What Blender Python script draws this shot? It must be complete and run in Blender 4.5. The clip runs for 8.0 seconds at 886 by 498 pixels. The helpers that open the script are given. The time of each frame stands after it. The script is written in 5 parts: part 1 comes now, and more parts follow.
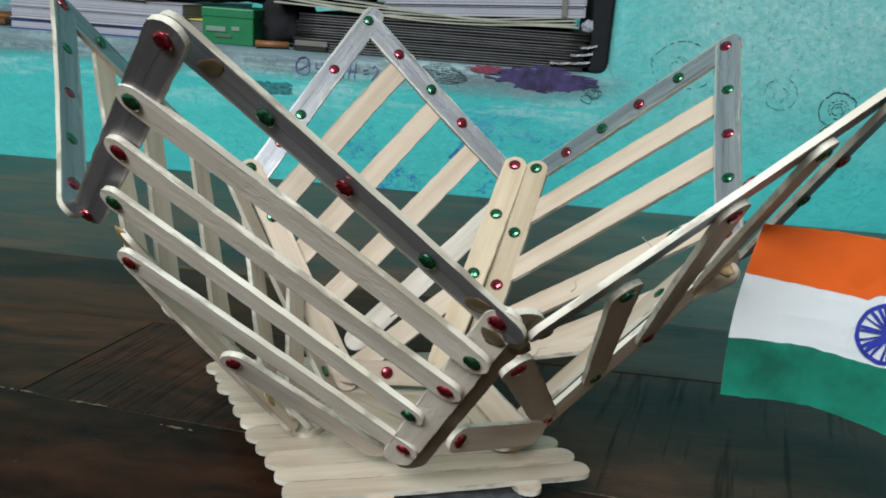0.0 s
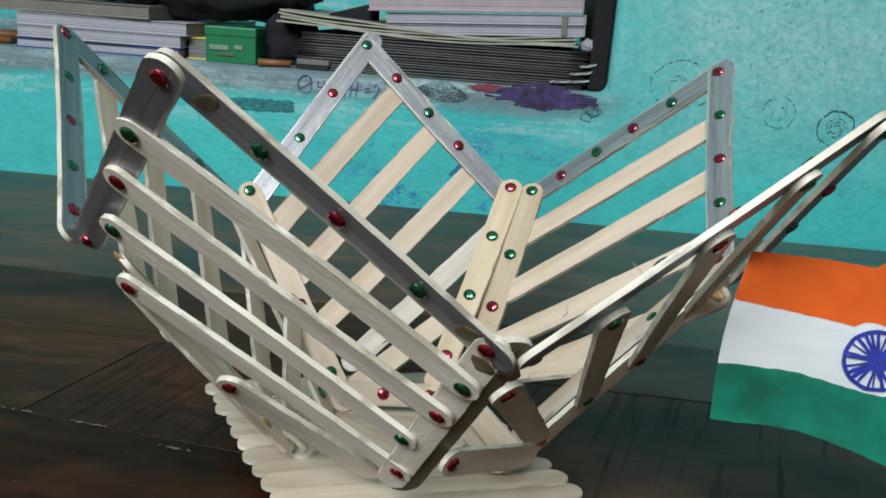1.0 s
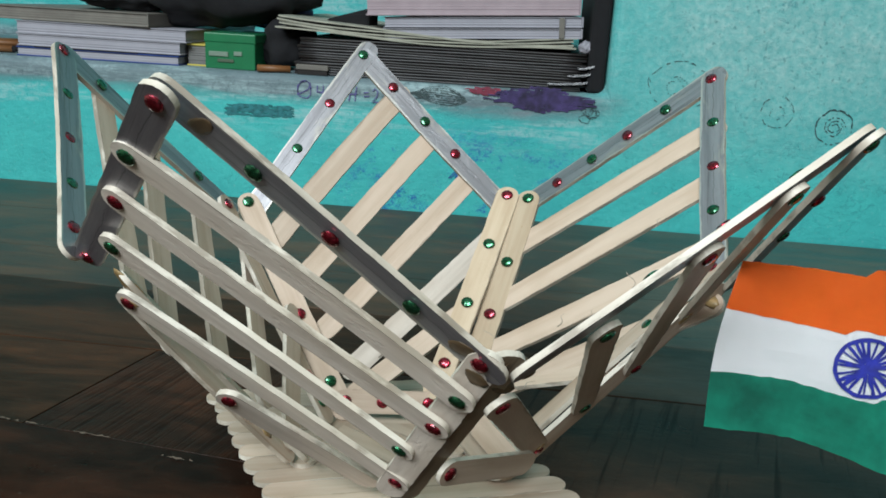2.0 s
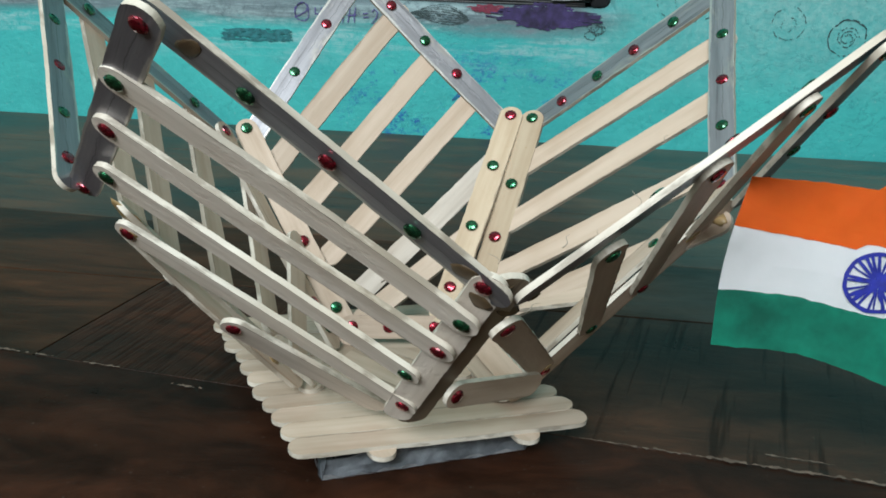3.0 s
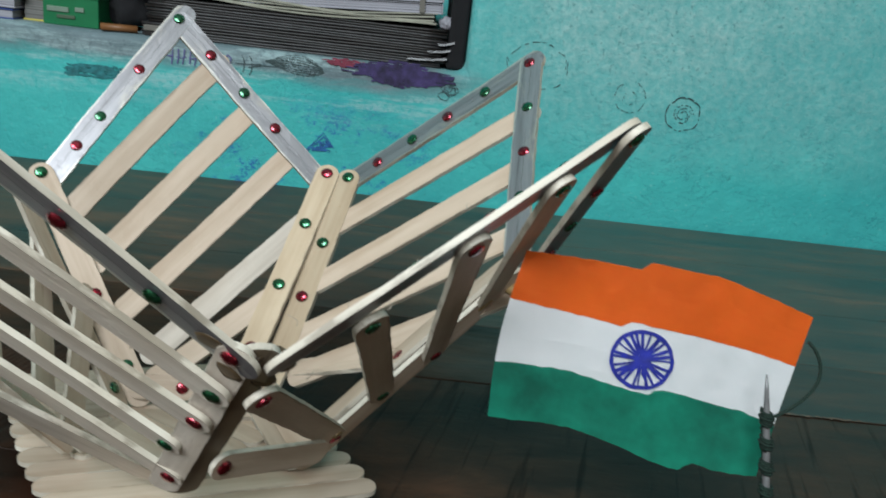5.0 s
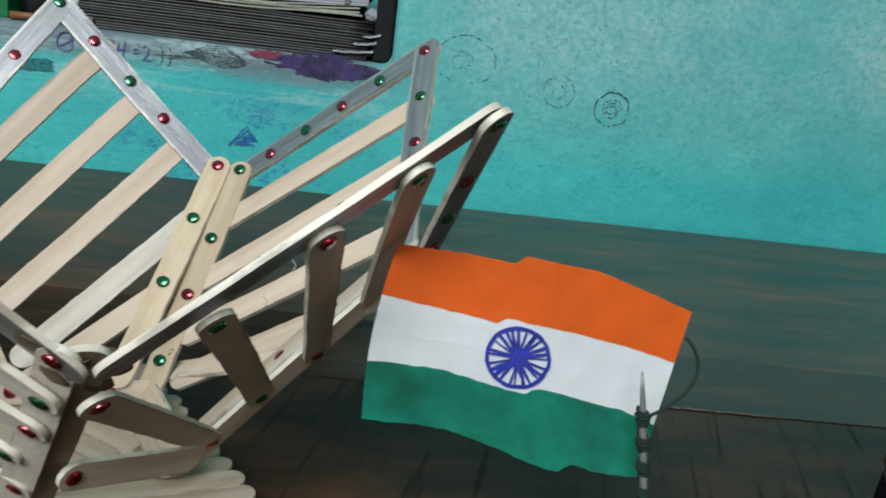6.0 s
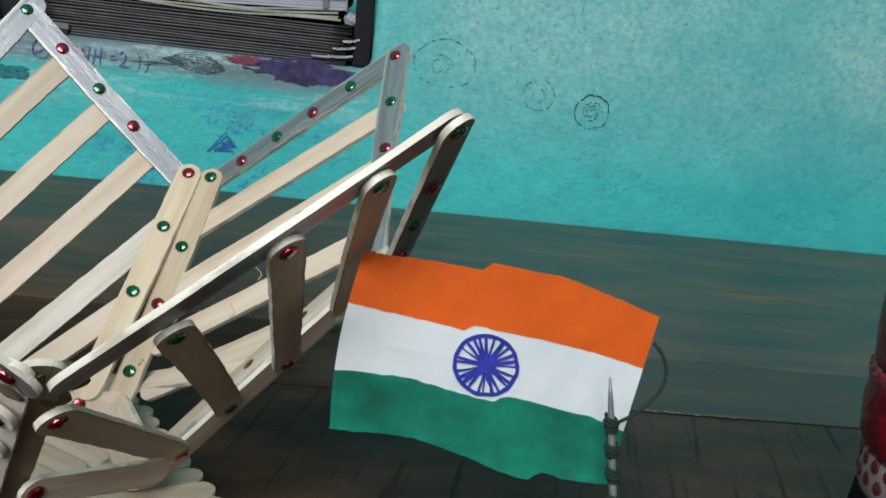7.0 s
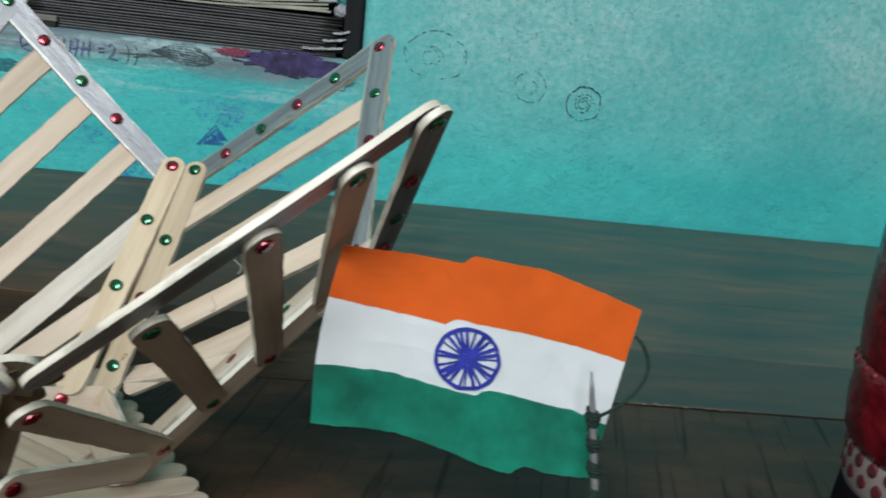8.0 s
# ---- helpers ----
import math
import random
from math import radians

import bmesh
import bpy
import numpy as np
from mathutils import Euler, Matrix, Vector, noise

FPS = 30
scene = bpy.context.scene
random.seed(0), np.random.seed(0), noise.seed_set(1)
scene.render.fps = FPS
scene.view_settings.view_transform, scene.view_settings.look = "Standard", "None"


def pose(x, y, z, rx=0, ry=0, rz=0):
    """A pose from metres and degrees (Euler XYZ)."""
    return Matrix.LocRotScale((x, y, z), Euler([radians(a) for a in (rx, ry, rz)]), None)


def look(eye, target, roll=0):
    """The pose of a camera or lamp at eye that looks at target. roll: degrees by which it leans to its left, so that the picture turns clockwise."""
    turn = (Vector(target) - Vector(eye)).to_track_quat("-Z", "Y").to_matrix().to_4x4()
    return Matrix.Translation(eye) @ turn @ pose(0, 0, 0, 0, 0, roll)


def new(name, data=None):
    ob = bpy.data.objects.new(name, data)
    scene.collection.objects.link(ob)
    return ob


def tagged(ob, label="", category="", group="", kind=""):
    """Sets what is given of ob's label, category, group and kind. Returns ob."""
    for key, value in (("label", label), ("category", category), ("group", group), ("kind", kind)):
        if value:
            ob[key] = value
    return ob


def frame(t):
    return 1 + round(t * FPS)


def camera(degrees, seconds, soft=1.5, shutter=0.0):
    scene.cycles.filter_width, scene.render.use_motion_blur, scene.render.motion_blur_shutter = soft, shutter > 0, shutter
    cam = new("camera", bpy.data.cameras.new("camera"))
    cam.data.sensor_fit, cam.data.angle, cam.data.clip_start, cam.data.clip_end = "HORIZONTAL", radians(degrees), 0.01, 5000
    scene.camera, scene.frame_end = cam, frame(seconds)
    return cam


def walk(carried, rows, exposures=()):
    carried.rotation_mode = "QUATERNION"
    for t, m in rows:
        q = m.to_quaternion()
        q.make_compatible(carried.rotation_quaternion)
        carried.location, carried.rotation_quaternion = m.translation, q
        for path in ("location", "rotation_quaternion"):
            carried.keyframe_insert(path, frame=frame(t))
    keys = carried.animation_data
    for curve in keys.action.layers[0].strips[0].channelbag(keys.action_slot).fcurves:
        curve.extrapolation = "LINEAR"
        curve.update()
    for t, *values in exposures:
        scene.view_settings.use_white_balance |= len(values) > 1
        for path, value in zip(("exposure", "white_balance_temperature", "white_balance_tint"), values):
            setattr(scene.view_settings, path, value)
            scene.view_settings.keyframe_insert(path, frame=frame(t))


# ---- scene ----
cam = camera(56.14, 8.0, soft=1.75, shutter=0.6)
PATH = [
    (0, (0.1484, 0.1833, 0.1810), (0.0011, 2.0903, -0.4037), 4.13),
    (0.2, (0.1485, 0.1824, 0.1832), (-0.0174, 2.0877, -0.4020), 3.84),
    (0.5, (0.1513, 0.1823, 0.1876), (-0.0291, 2.0890, -0.3885), 3.23),
    (0.8, (0.1522, 0.1805, 0.1891), (-0.0201, 2.0926, -0.3716), 3.65),
    (1, (0.1519, 0.1808, 0.1869), (-0.0083, 2.0946, -0.3713), 4.10),
    (1.2, (0.1521, 0.1816, 0.1876), (-0.0057, 2.0958, -0.3703), 3.91),
    (2.3, (0.1553, 0.1787, 0.1935), (-0.0138, 2.0870, -0.3808), 3.26),
    (2.5, (0.1557, 0.1805, 0.1918), (-0.0043, 2.0789, -0.4167), 3.22),
    (2.7, (0.1565, 0.1819, 0.1924), (-0.0279, 2.0538, -0.4872), 1.81),
    (2.9, (0.1555, 0.1839, 0.1908), (-0.0165, 2.0378, -0.5398), 2.05),
    (3, (0.1558, 0.1836, 0.1908), (-0.0165, 2.0354, -0.5448), 2.01),
    (3.2, (0.1563, 0.1831, 0.1924), (-0.0115, 2.0317, -0.5523), 2.10),
    (3.5, (0.1583, 0.1836, 0.1948), (0.0031, 2.0361, -0.5430), 2.23),
    (3.7, (0.1593, 0.1833, 0.1961), (0.0117, 2.0435, -0.5237), 2.49),
    (4, (0.1606, 0.1831, 0.1965), (0.0285, 2.0514, -0.5048), 2.92),
    (4.1, (0.1611, 0.1829, 0.1967), (0.0380, 2.0536, -0.4997), 3.11),
    (4.3, (0.1644, 0.1825, 0.1979), (0.0671, 2.0602, -0.4838), 3.84),
    (4.4, (0.1671, 0.1826, 0.1991), (0.0955, 2.0679, -0.4644), 4.50),
    (4.5, (0.1709, 0.1846, 0.1991), (0.1374, 2.0795, -0.4398), 5.44),
    (4.6, (0.1780, 0.1880, 0.1989), (0.2138, 2.0905, -0.4170), 6.36),
    (4.7, (0.1830, 0.1907, 0.1995), (0.2306, 2.0932, -0.4155), 6.20),
    (4.9, (0.1885, 0.1921, 0.1988), (0.2734, 2.0952, -0.4102), 6.49),
    (5, (0.1893, 0.1924, 0.1967), (0.2799, 2.0960, -0.4099), 6.88),
    (5.2, (0.1944, 0.1934, 0.1938), (0.3105, 2.0961, -0.4116), 7.54),
    (6.3, (0.2226, 0.2058, 0.1962), (0.4294, 2.1031, -0.4015), 7.18),
    (6.5, (0.2246, 0.2059, 0.1974), (0.4353, 2.1040, -0.3965), 6.99),
    (6.8, (0.2247, 0.2051, 0.1969), (0.4433, 2.1048, -0.3893), 7.05),
    (7, (0.2237, 0.2058, 0.1960), (0.4415, 2.1046, -0.3932), 7.18),
    (7.2, (0.2244, 0.2051, 0.1973), (0.4360, 2.1055, -0.3888), 6.91),
    (7.5, (0.2261, 0.2053, 0.2012), (0.4269, 2.1042, -0.3938), 6.17),
    (7.8, (0.2252, 0.2058, 0.1970), (0.4293, 2.1001, -0.4113), 6.69),
    (8, (0.2285, 0.2074, 0.1961), (0.4560, 2.1000, -0.4092), 7.13),
]
EXPOSURE = 0.0
walk(cam, [(t, look(eye, target, roll)) for t, eye, target, roll in PATH], [(0, EXPOSURE), (4.4, EXPOSURE), (5, EXPOSURE - 0.17), (6.5, EXPOSURE - 0.06), (8, EXPOSURE - 0.05)])

# ---- light: a dim room, one tube light high on the wall behind and to the side ----
world = bpy.data.worlds.new("room_world")
scene.world = world
world.use_nodes = True
world.node_tree.nodes["Background"].inputs[0].default_value = (1.0, 0.86, 0.72, 1)
world.node_tree.nodes["Background"].inputs[1].default_value = 0.02


def area(name, eye, target, sx, sy, watts, colour):
    data = bpy.data.lights.new(name, "AREA")
    data.shape, data.size, data.size_y, data.energy, data.color = "RECTANGLE", sx, sy, watts, colour
    ob = new(name, data)
    ob.matrix_world = look(eye, target)
    return ob


area("tube_lamp", (-0.36, -0.97, 1.45), (0.15, 0.5, 0.05), 1.5, 0.75, 67, (0.875, 0.965, 1.0))

# ---- materials ----
def material(name):
    m = bpy.data.materials.new(name)
    m.use_nodes = True
    n, l = m.node_tree.nodes, m.node_tree.links
    return m, n, l, n["Principled BSDF"]


def ramp(n, stops):
    r = n.new("ShaderNodeValToRGB")
    e = r.color_ramp.elements
    while len(e) < len(stops):
        e.new(0.5)
    for k, (p, c) in zip(e, stops):
        k.position, k.color = p, (*c, 1)
    return r


def noise_tex(n, l, scale, stretch=(1, 1, 1), detail=5.0, rough=0.55, coords="Object", distortion=0.0):
    tc, mp, tx = n.new("ShaderNodeTexCoord"), n.new("ShaderNodeMapping"), n.new("ShaderNodeTexNoise")
    mp.inputs["Scale"].default_value = stretch
    tx.inputs["Scale"].default_value, tx.inputs["Detail"].default_value, tx.inputs["Roughness"].default_value = scale, detail, rough
    tx.inputs["Distortion"].default_value = distortion
    l.new(tc.outputs[coords], mp.inputs[0])
    l.new(mp.outputs[0], tx.inputs[0])
    return tx, mp


def mixed(n, l, kind, fac, a, b):
    x = n.new("ShaderNodeMix")
    x.data_type, x.blend_type = "RGBA", kind
    for socket, v in ((x.inputs[0], fac), (x.inputs[6], a), (x.inputs[7], b)):
        if isinstance(v, (int, float)):
            socket.default_value = v
        elif isinstance(v, tuple):
            socket.default_value = (*v, 1)
        else:
            l.new(v, socket)
    return x.outputs[2]


def bumped(n, l, p, height, strength, distance):
    b = n.new("ShaderNodeBump")
    b.inputs["Strength"].default_value, b.inputs["Distance"].default_value = strength, distance
    l.new(height, b.inputs["Height"])
    l.new(b.outputs[0], p.inputs["Normal"])


def maths(n, l, op, a, b=0.0, clamp=False):
    m = n.new("ShaderNodeMath")
    m.operation, m.use_clamp = op, clamp
    for socket, v in zip(m.inputs, (a, b)):
        if isinstance(v, (int, float)):
            socket.default_value = v
        else:
            l.new(v, socket)
    return m.outputs[0]


def plain(name, colour, rough=0.6, metal=0.0, vary=0.15, scale=60.0, bump=0.0):
    """One paint or paper, with a little mottling."""
    m, n, l, p = material(name)
    tx, _ = noise_tex(n, l, scale)
    dark = tuple(c * (1 - vary) for c in colour)
    light = tuple(min(1.0, c * (1 + vary * 0.6)) for c in colour)
    r = ramp(n, [(0.3, dark), (0.7, light)])
    l.new(tx.outputs[0], r.inputs[0])
    l.new(r.outputs[0], p.inputs["Base Color"])
    p.inputs["Roughness"].default_value, p.inputs["Metallic"].default_value = rough, metal
    if bump:
        bumped(n, l, p, tx.outputs[0], 0.5, bump)
    return m


def edge_mask(n, l, start, width, scale):
    """Mask along both long edges of a stick, ragged by noise."""
    tc, sep = n.new("ShaderNodeTexCoord"), n.new("ShaderNodeSeparateXYZ")
    l.new(tc.outputs["Object"], sep.inputs[0])
    tx, _ = noise_tex(n, l, scale, (0.25, 1, 1), 5.0, 0.7)
    far = maths(n, l, "ADD", maths(n, l, "ABSOLUTE", sep.outputs["Y"]), maths(n, l, "MULTIPLY", maths(n, l, "SUBTRACT", tx.outputs[0], 0.5), 0.0045))
    mask = n.new("ShaderNodeMapRange")
    mask.inputs["From Min"].default_value, mask.inputs["From Max"].default_value = start, start + width
    l.new(far, mask.inputs["Value"])
    return mask.outputs[0]


def stick_wood(name, pale, deep, rough=0.55, flaky=0.0):
    m, n, l, p = material(name)
    grain, mp = noise_tex(n, l, 90, (0.12, 2.2, 1.0), 7.0, 0.6)
    stain, _ = noise_tex(n, l, 28, (0.6, 1, 1), 3.0)
    info = n.new("ShaderNodeObjectInfo")
    shift = n.new("ShaderNodeVectorMath")
    shift.operation = "SCALE"
    shift.inputs[0].default_value = (3.1, 1.7, 2.3)
    l.new(info.outputs["Random"], shift.inputs["Scale"])
    l.new(shift.outputs[0], mp.inputs["Location"])
    r = ramp(n, [(0.30, deep), (0.62, pale)])
    l.new(grain.outputs[0], r.inputs[0])
    dirt = ramp(n, [(0.28, (0.72, 0.66, 0.58)), (0.5, (1, 1, 1))])
    l.new(stain.outputs[0], dirt.inputs[0])
    base = mixed(n, l, "MULTIPLY", 0.8, r.outputs[0], dirt.outputs[0])
    lines, lm = noise_tex(n, l, 260, (0.035, 1.6, 1.0), 4.0, 0.6)
    l.new(shift.outputs[0], lm.inputs["Location"])
    crack = ramp(n, [(0.24, (0.35, 0.28, 0.2)), (0.34, (1, 1, 1))])
    l.new(lines.outputs[0], crack.inputs[0])
    base = mixed(n, l, "MULTIPLY", 0.6, base, crack.outputs[0])
    # ragged dark line of shade along the long edges, put into the wood colour
    base = mixed(n, l, "MIX", maths(n, l, "MULTIPLY", edge_mask(n, l, 0.0050, 0.0004, 130), 0.55), base, (0.15, 0.11, 0.075))
    tone = n.new("ShaderNodeMapRange")
    tone.inputs["To Min"].default_value, tone.inputs["To Max"].default_value = 0.84, 1.06
    l.new(info.outputs["Random"], tone.inputs["Value"])
    hsv = n.new("ShaderNodeHueSaturation")
    l.new(tone.outputs[0], hsv.inputs["Value"])
    l.new(base, hsv.inputs["Color"])
    l.new(hsv.outputs[0], p.inputs["Base Color"])
    p.inputs["Roughness"].default_value = rough
    flake, fm = noise_tex(n, l, 170, (0.45, 1.0, 1.0), 5.0, 0.7)
    l.new(shift.outputs[0], fm.inputs["Location"])
    chipped = ramp(n, [(0.40, (0, 0, 0)), (0.48, (1, 1, 1))])
    l.new(flake.outputs[0], chipped.inputs[0])
    bumped(n, l, p, maths(n, l, "ADD", grain.outputs[0], maths(n, l, "MULTIPLY", chipped.outputs[0], flaky)), 0.4, 0.0005)
    return m


WOOD = stick_wood("stick_wood", (0.54, 0.420, 0.330), (0.425, 0.316, 0.232), flaky=0.25)
# worn whitish wood, its colour also raised for light bounced off the plate
WORN_LIT = stick_wood("stick_whitish_lit", (0.66, 0.575, 0.50), (0.505, 0.43, 0.365), flaky=0.35)
AMBER = stick_wood("stick_amber_stained", (0.51, 0.395, 0.275), (0.405, 0.29, 0.185), flaky=0.35)
# darker copy of the stick wood, with the shade on one strut in its colour
SHADED = stick_wood("stick_wood_shaded", (0.30, 0.225, 0.15), (0.17, 0.118, 0.072))
EDGE = stick_wood("stick_edge", (0.70, 0.64, 0.555), (0.42, 0.36, 0.29))


def silver_paint():
    m, n, l, p = material("silver_paint")
    brush, _ = noise_tex(n, l, 80, (0.15, 2.6, 1), 6.0, 0.65)
    worn, _ = noise_tex(n, l, 45, (0.35, 1.2, 1), 5.0, 0.7)
    r = ramp(n, [(0.3, (0.225, 0.218, 0.235)), (0.7, (0.385, 0.373, 0.395))])
    l.new(brush.outputs[0], r.inputs[0])
    w = ramp(n, [(0.57, (0, 0, 0)), (0.68, (1, 1, 1))])
    l.new(worn.outputs[0], w.inputs[0])
    lines, _ = noise_tex(n, l, 240, (0.03, 1.4, 1.0), 4.0, 0.6)
    crack = ramp(n, [(0.33, (0.10, 0.09, 0.09)), (0.39, (1, 1, 1))])
    l.new(lines.outputs[0], crack.inputs[0])
    painted = mixed(n, l, "MIX", w.outputs[0], r.outputs[0], (0.50, 0.46, 0.40))
    painted = mixed(n, l, "MIX", maths(n, l, "MULTIPLY", edge_mask(n, l, 0.0046, 0.0004, 110), 0.8), painted, (0.60, 0.57, 0.53))
    tc, sep = n.new("ShaderNodeTexCoord"), n.new("ShaderNodeSeparateXYZ")
    l.new(tc.outputs["Object"], sep.inputs[0])
    stray, sm = noise_tex(n, l, 70, (1.0, 0.0, 0.0), 3.0, 0.6)
    info, shift = n.new("ShaderNodeObjectInfo"), n.new("ShaderNodeCombineXYZ")
    l.new(maths(n, l, "MULTIPLY", info.outputs["Random"], 7.0), shift.inputs[0])
    l.new(shift.outputs[0], sm.inputs["Location"])
    away = maths(n, l, "ABSOLUTE", maths(n, l, "ADD", sep.outputs["Y"], maths(n, l, "MULTIPLY", maths(n, l, "SUBTRACT", stray.outputs[0], 0.46), 0.0042)))
    split = n.new("ShaderNodeMapRange")
    split.inputs["From Min"].default_value, split.inputs["From Max"].default_value = 0.00022, 0.00006
    l.new(away, split.inputs["Value"])
    holds, hm = noise_tex(n, l, 45, (1.0, 0.0, 0.0), 2.0, 0.5)
    l.new(shift.outputs[0], hm.inputs["Location"])
    ho = ramp(n, [(0.40, (0, 0, 0)), (0.48, (1, 1, 1))])
    l.new(holds.outputs[0], ho.inputs[0])
    painted = mixed(n, l, "MIX", maths(n, l, "MULTIPLY", maths(n, l, "MULTIPLY", split.outputs[0], ho.outputs[0]), 0.5), painted, (0.06, 0.055, 0.06))
    l.new(mixed(n, l, "MULTIPLY", 0.45, painted, crack.outputs[0]), p.inputs["Base Color"])
    p.inputs["Metallic"].default_value, p.inputs["Roughness"].default_value = 0.8, 0.43
    flake, _ = noise_tex(n, l, 210, (0.5, 1.0, 1.0), 5.0, 0.7)
    fl = ramp(n, [(0.42, (0, 0, 0)), (0.50, (1, 1, 1))])
    l.new(flake.outputs[0], fl.inputs[0])
    bumped(n, l, p, maths(n, l, "ADD", brush.outputs[0], maths(n, l, "MULTIPLY", fl.outputs[0], 0.3)), 0.28, 0.0004)
    return m


SILVER = silver_paint()
GLUE = plain("amber_glue", (0.30, 0.20, 0.09), 0.3, 0, 0.35, 300)


BROWN_GLUE = plain("brown_glue", (0.10, 0.065, 0.035), 0.4, 0, 0.35, 300)


def gem_material(name, colour):
    m, n, l, p = material(name)
    # crackled foil under a clear cut face
    crackle = n.new("ShaderNodeTexVoronoi")
    tc = n.new("ShaderNodeTexCoord")
    crackle.inputs["Scale"].default_value = 950
    l.new(tc.outputs["Object"], crackle.inputs["Vector"])
    r = ramp(n, [(0.0, tuple(c * 0.25 for c in colour)), (0.55, colour), (1.0, tuple(min(1.0, c * 1.5 + 0.02) for c in colour))])
    sep = n.new("ShaderNodeSeparateColor")
    l.new(crackle.outputs["Color"], sep.inputs[0])
    l.new(sep.outputs[0], r.inputs[0])
    l.new(r.outputs[0], p.inputs["Base Color"])
    p.inputs["Roughness"].default_value = 0.2
    p.inputs["Metallic"].default_value = 0.85
    p.inputs["Coat Weight"].default_value, p.inputs["Coat Roughness"].default_value = 0.9, 0.05
    return m


RED_GEM, GREEN_GEM = gem_material("red_gem", (0.27, 0.006, 0.023)), gem_material("green_gem", (0.008, 0.115, 0.045))


def wall_paint():
    m, n, l, p = material("teal_wall_paint")
    tc, sep = n.new("ShaderNodeTexCoord"), n.new("ShaderNodeSeparateXYZ")
    l.new(tc.outputs["Object"], sep.inputs[0])
    big, _ = noise_tex(n, l, 7, (1, 1, 1.4), 6.0, 0.6)
    fine, _ = noise_tex(n, l, 160, (1, 1, 1), 6.0, 0.7)
    smear, _ = noise_tex(n, l, 22, (0.35, 1, 1.6), 6.0, 0.65, distortion=0.6)
    teal = ramp(n, [(0.35, (0.032, 0.38, 0.385)), (0.65, (0.050, 0.47, 0.45))])
    l.new(big.outputs[0], teal.inputs[0])
    # chalky worn patch above table height, stronger to the right of the niche
    high = n.new("ShaderNodeMapRange")
    high.inputs["From Min"].default_value, high.inputs["From Max"].default_value = 0.045, 0.15
    l.new(sep.outputs["Z"], high.inputs["Value"])
    right = n.new("ShaderNodeMapRange")
    right.inputs["From Min"].default_value, right.inputs["From Max"].default_value = 0.17, 0.31
    l.new(sep.outputs["X"], right.inputs["Value"])
    patch = maths(n, l, "MULTIPLY", high.outputs[0], right.outputs[0])
    patch = maths(n, l, "MULTIPLY", patch, maths(n, l, "MULTIPLY", big.outputs[0], 1.5), True)
    speck = ramp(n, [(0.42, (0.17, 0.43, 0.43)), (0.62, (0.31, 0.52, 0.51))])
    l.new(fine.outputs[0], speck.inputs[0])
    col = mixed(n, l, "MIX", patch, teal.outputs[0], speck.outputs[0])
    # rubbed whitish band below the niche
    zz = maths(n, l, "ADD", sep.outputs["Z"], maths(n, l, "MULTIPLY", maths(n, l, "SUBTRACT", smear.outputs[0], 0.5), 0.03))
    low = n.new("ShaderNodeMapRange")
    low.inputs["From Min"].default_value, low.inputs["From Max"].default_value = 0.092, 0.106
    l.new(zz, low.inputs["Value"])
    cut = n.new("ShaderNodeMapRange")
    cut.inputs["From Min"].default_value, cut.inputs["From Max"].default_value = 0.245, 0.20
    l.new(maths(n, l, "ADD", sep.outputs["X"], maths(n, l, "MULTIPLY", maths(n, l, "SUBTRACT", smear.outputs[0], 0.5), 0.08)), cut.inputs["Value"])
    top = n.new("ShaderNodeMapRange")
    top.inputs["From Min"].default_value, top.inputs["From Max"].default_value = 0.146, 0.126
    l.new(sep.outputs["Z"], top.inputs["Value"])
    band = maths(n, l, "MULTIPLY", maths(n, l, "MULTIPLY", low.outputs[0], cut.outputs[0]), top.outputs[0])
    grey = ramp(n, [(0.32, (0.088, 0.10, 0.118)), (0.68, (0.175, 0.19, 0.222))])
    l.new(smear.outputs[0], grey.inputs[0])
    col = mixed(n, l, "MIX", maths(n, l, "MULTIPLY", band, 0.88), col, grey.outputs[0])
    # blue and white crayon smudges low on the wall
    sm, _ = noise_tex(n, l, 16, (1, 1, 1.5), 8.0, 0.75)
    inx = n.new("ShaderNodeMapRange")
    inx.interpolation_type = "SMOOTHSTEP"
    inx.inputs["From Min"].default_value, inx.inputs["From Max"].default_value = 0.26, 0.12
    l.new(sep.outputs["X"], inx.inputs["Value"])
    inx2 = n.new("ShaderNodeMapRange")
    inx2.interpolation_type = "SMOOTHSTEP"
    inx2.inputs["From Min"].default_value, inx2.inputs["From Max"].default_value = -0.06, 0.03
    l.new(sep.outputs["X"], inx2.inputs["Value"])
    inz = n.new("ShaderNodeMapRange")
    inz.inputs["From Min"].default_value, inz.inputs["From Max"].default_value = 0.088, 0.055
    l.new(sep.outputs["Z"], inz.inputs["Value"])
    zone = maths(n, l, "MULTIPLY", maths(n, l, "MULTIPLY", inx.outputs[0], inx2.outputs[0]), inz.outputs[0])
    blue = ramp(n, [(0.51, (0, 0, 0)), (0.56, (1, 1, 1))])
    l.new(sm.outputs[0], blue.inputs[0])
    gritty = ramp(n, [(0.36, (0, 0, 0)), (0.52, (1, 1, 1))])
    l.new(fine.outputs[0], gritty.inputs[0])
    grit, _ = noise_tex(n, l, 420, (1, 1, 1), 3.0, 0.6)
    gr = ramp(n, [(0.40, (0.12, 0.12, 0.12)), (0.56, (1, 1, 1))])
    l.new(grit.outputs[0], gr.inputs[0])
    bfac = maths(n, l, "MULTIPLY", maths(n, l, "MULTIPLY", maths(n, l, "MULTIPLY", blue.outputs[0], gritty.outputs[0]), gr.outputs[0]), zone)
    col = mixed(n, l, "MIX", bfac, col, (0.010, 0.13, 0.36))
    pit = ramp(n, [(0.30, (0.55, 0.6, 0.6)), (0.38, (1, 1, 1))])
    l.new(fine.outputs[0], pit.inputs[0])
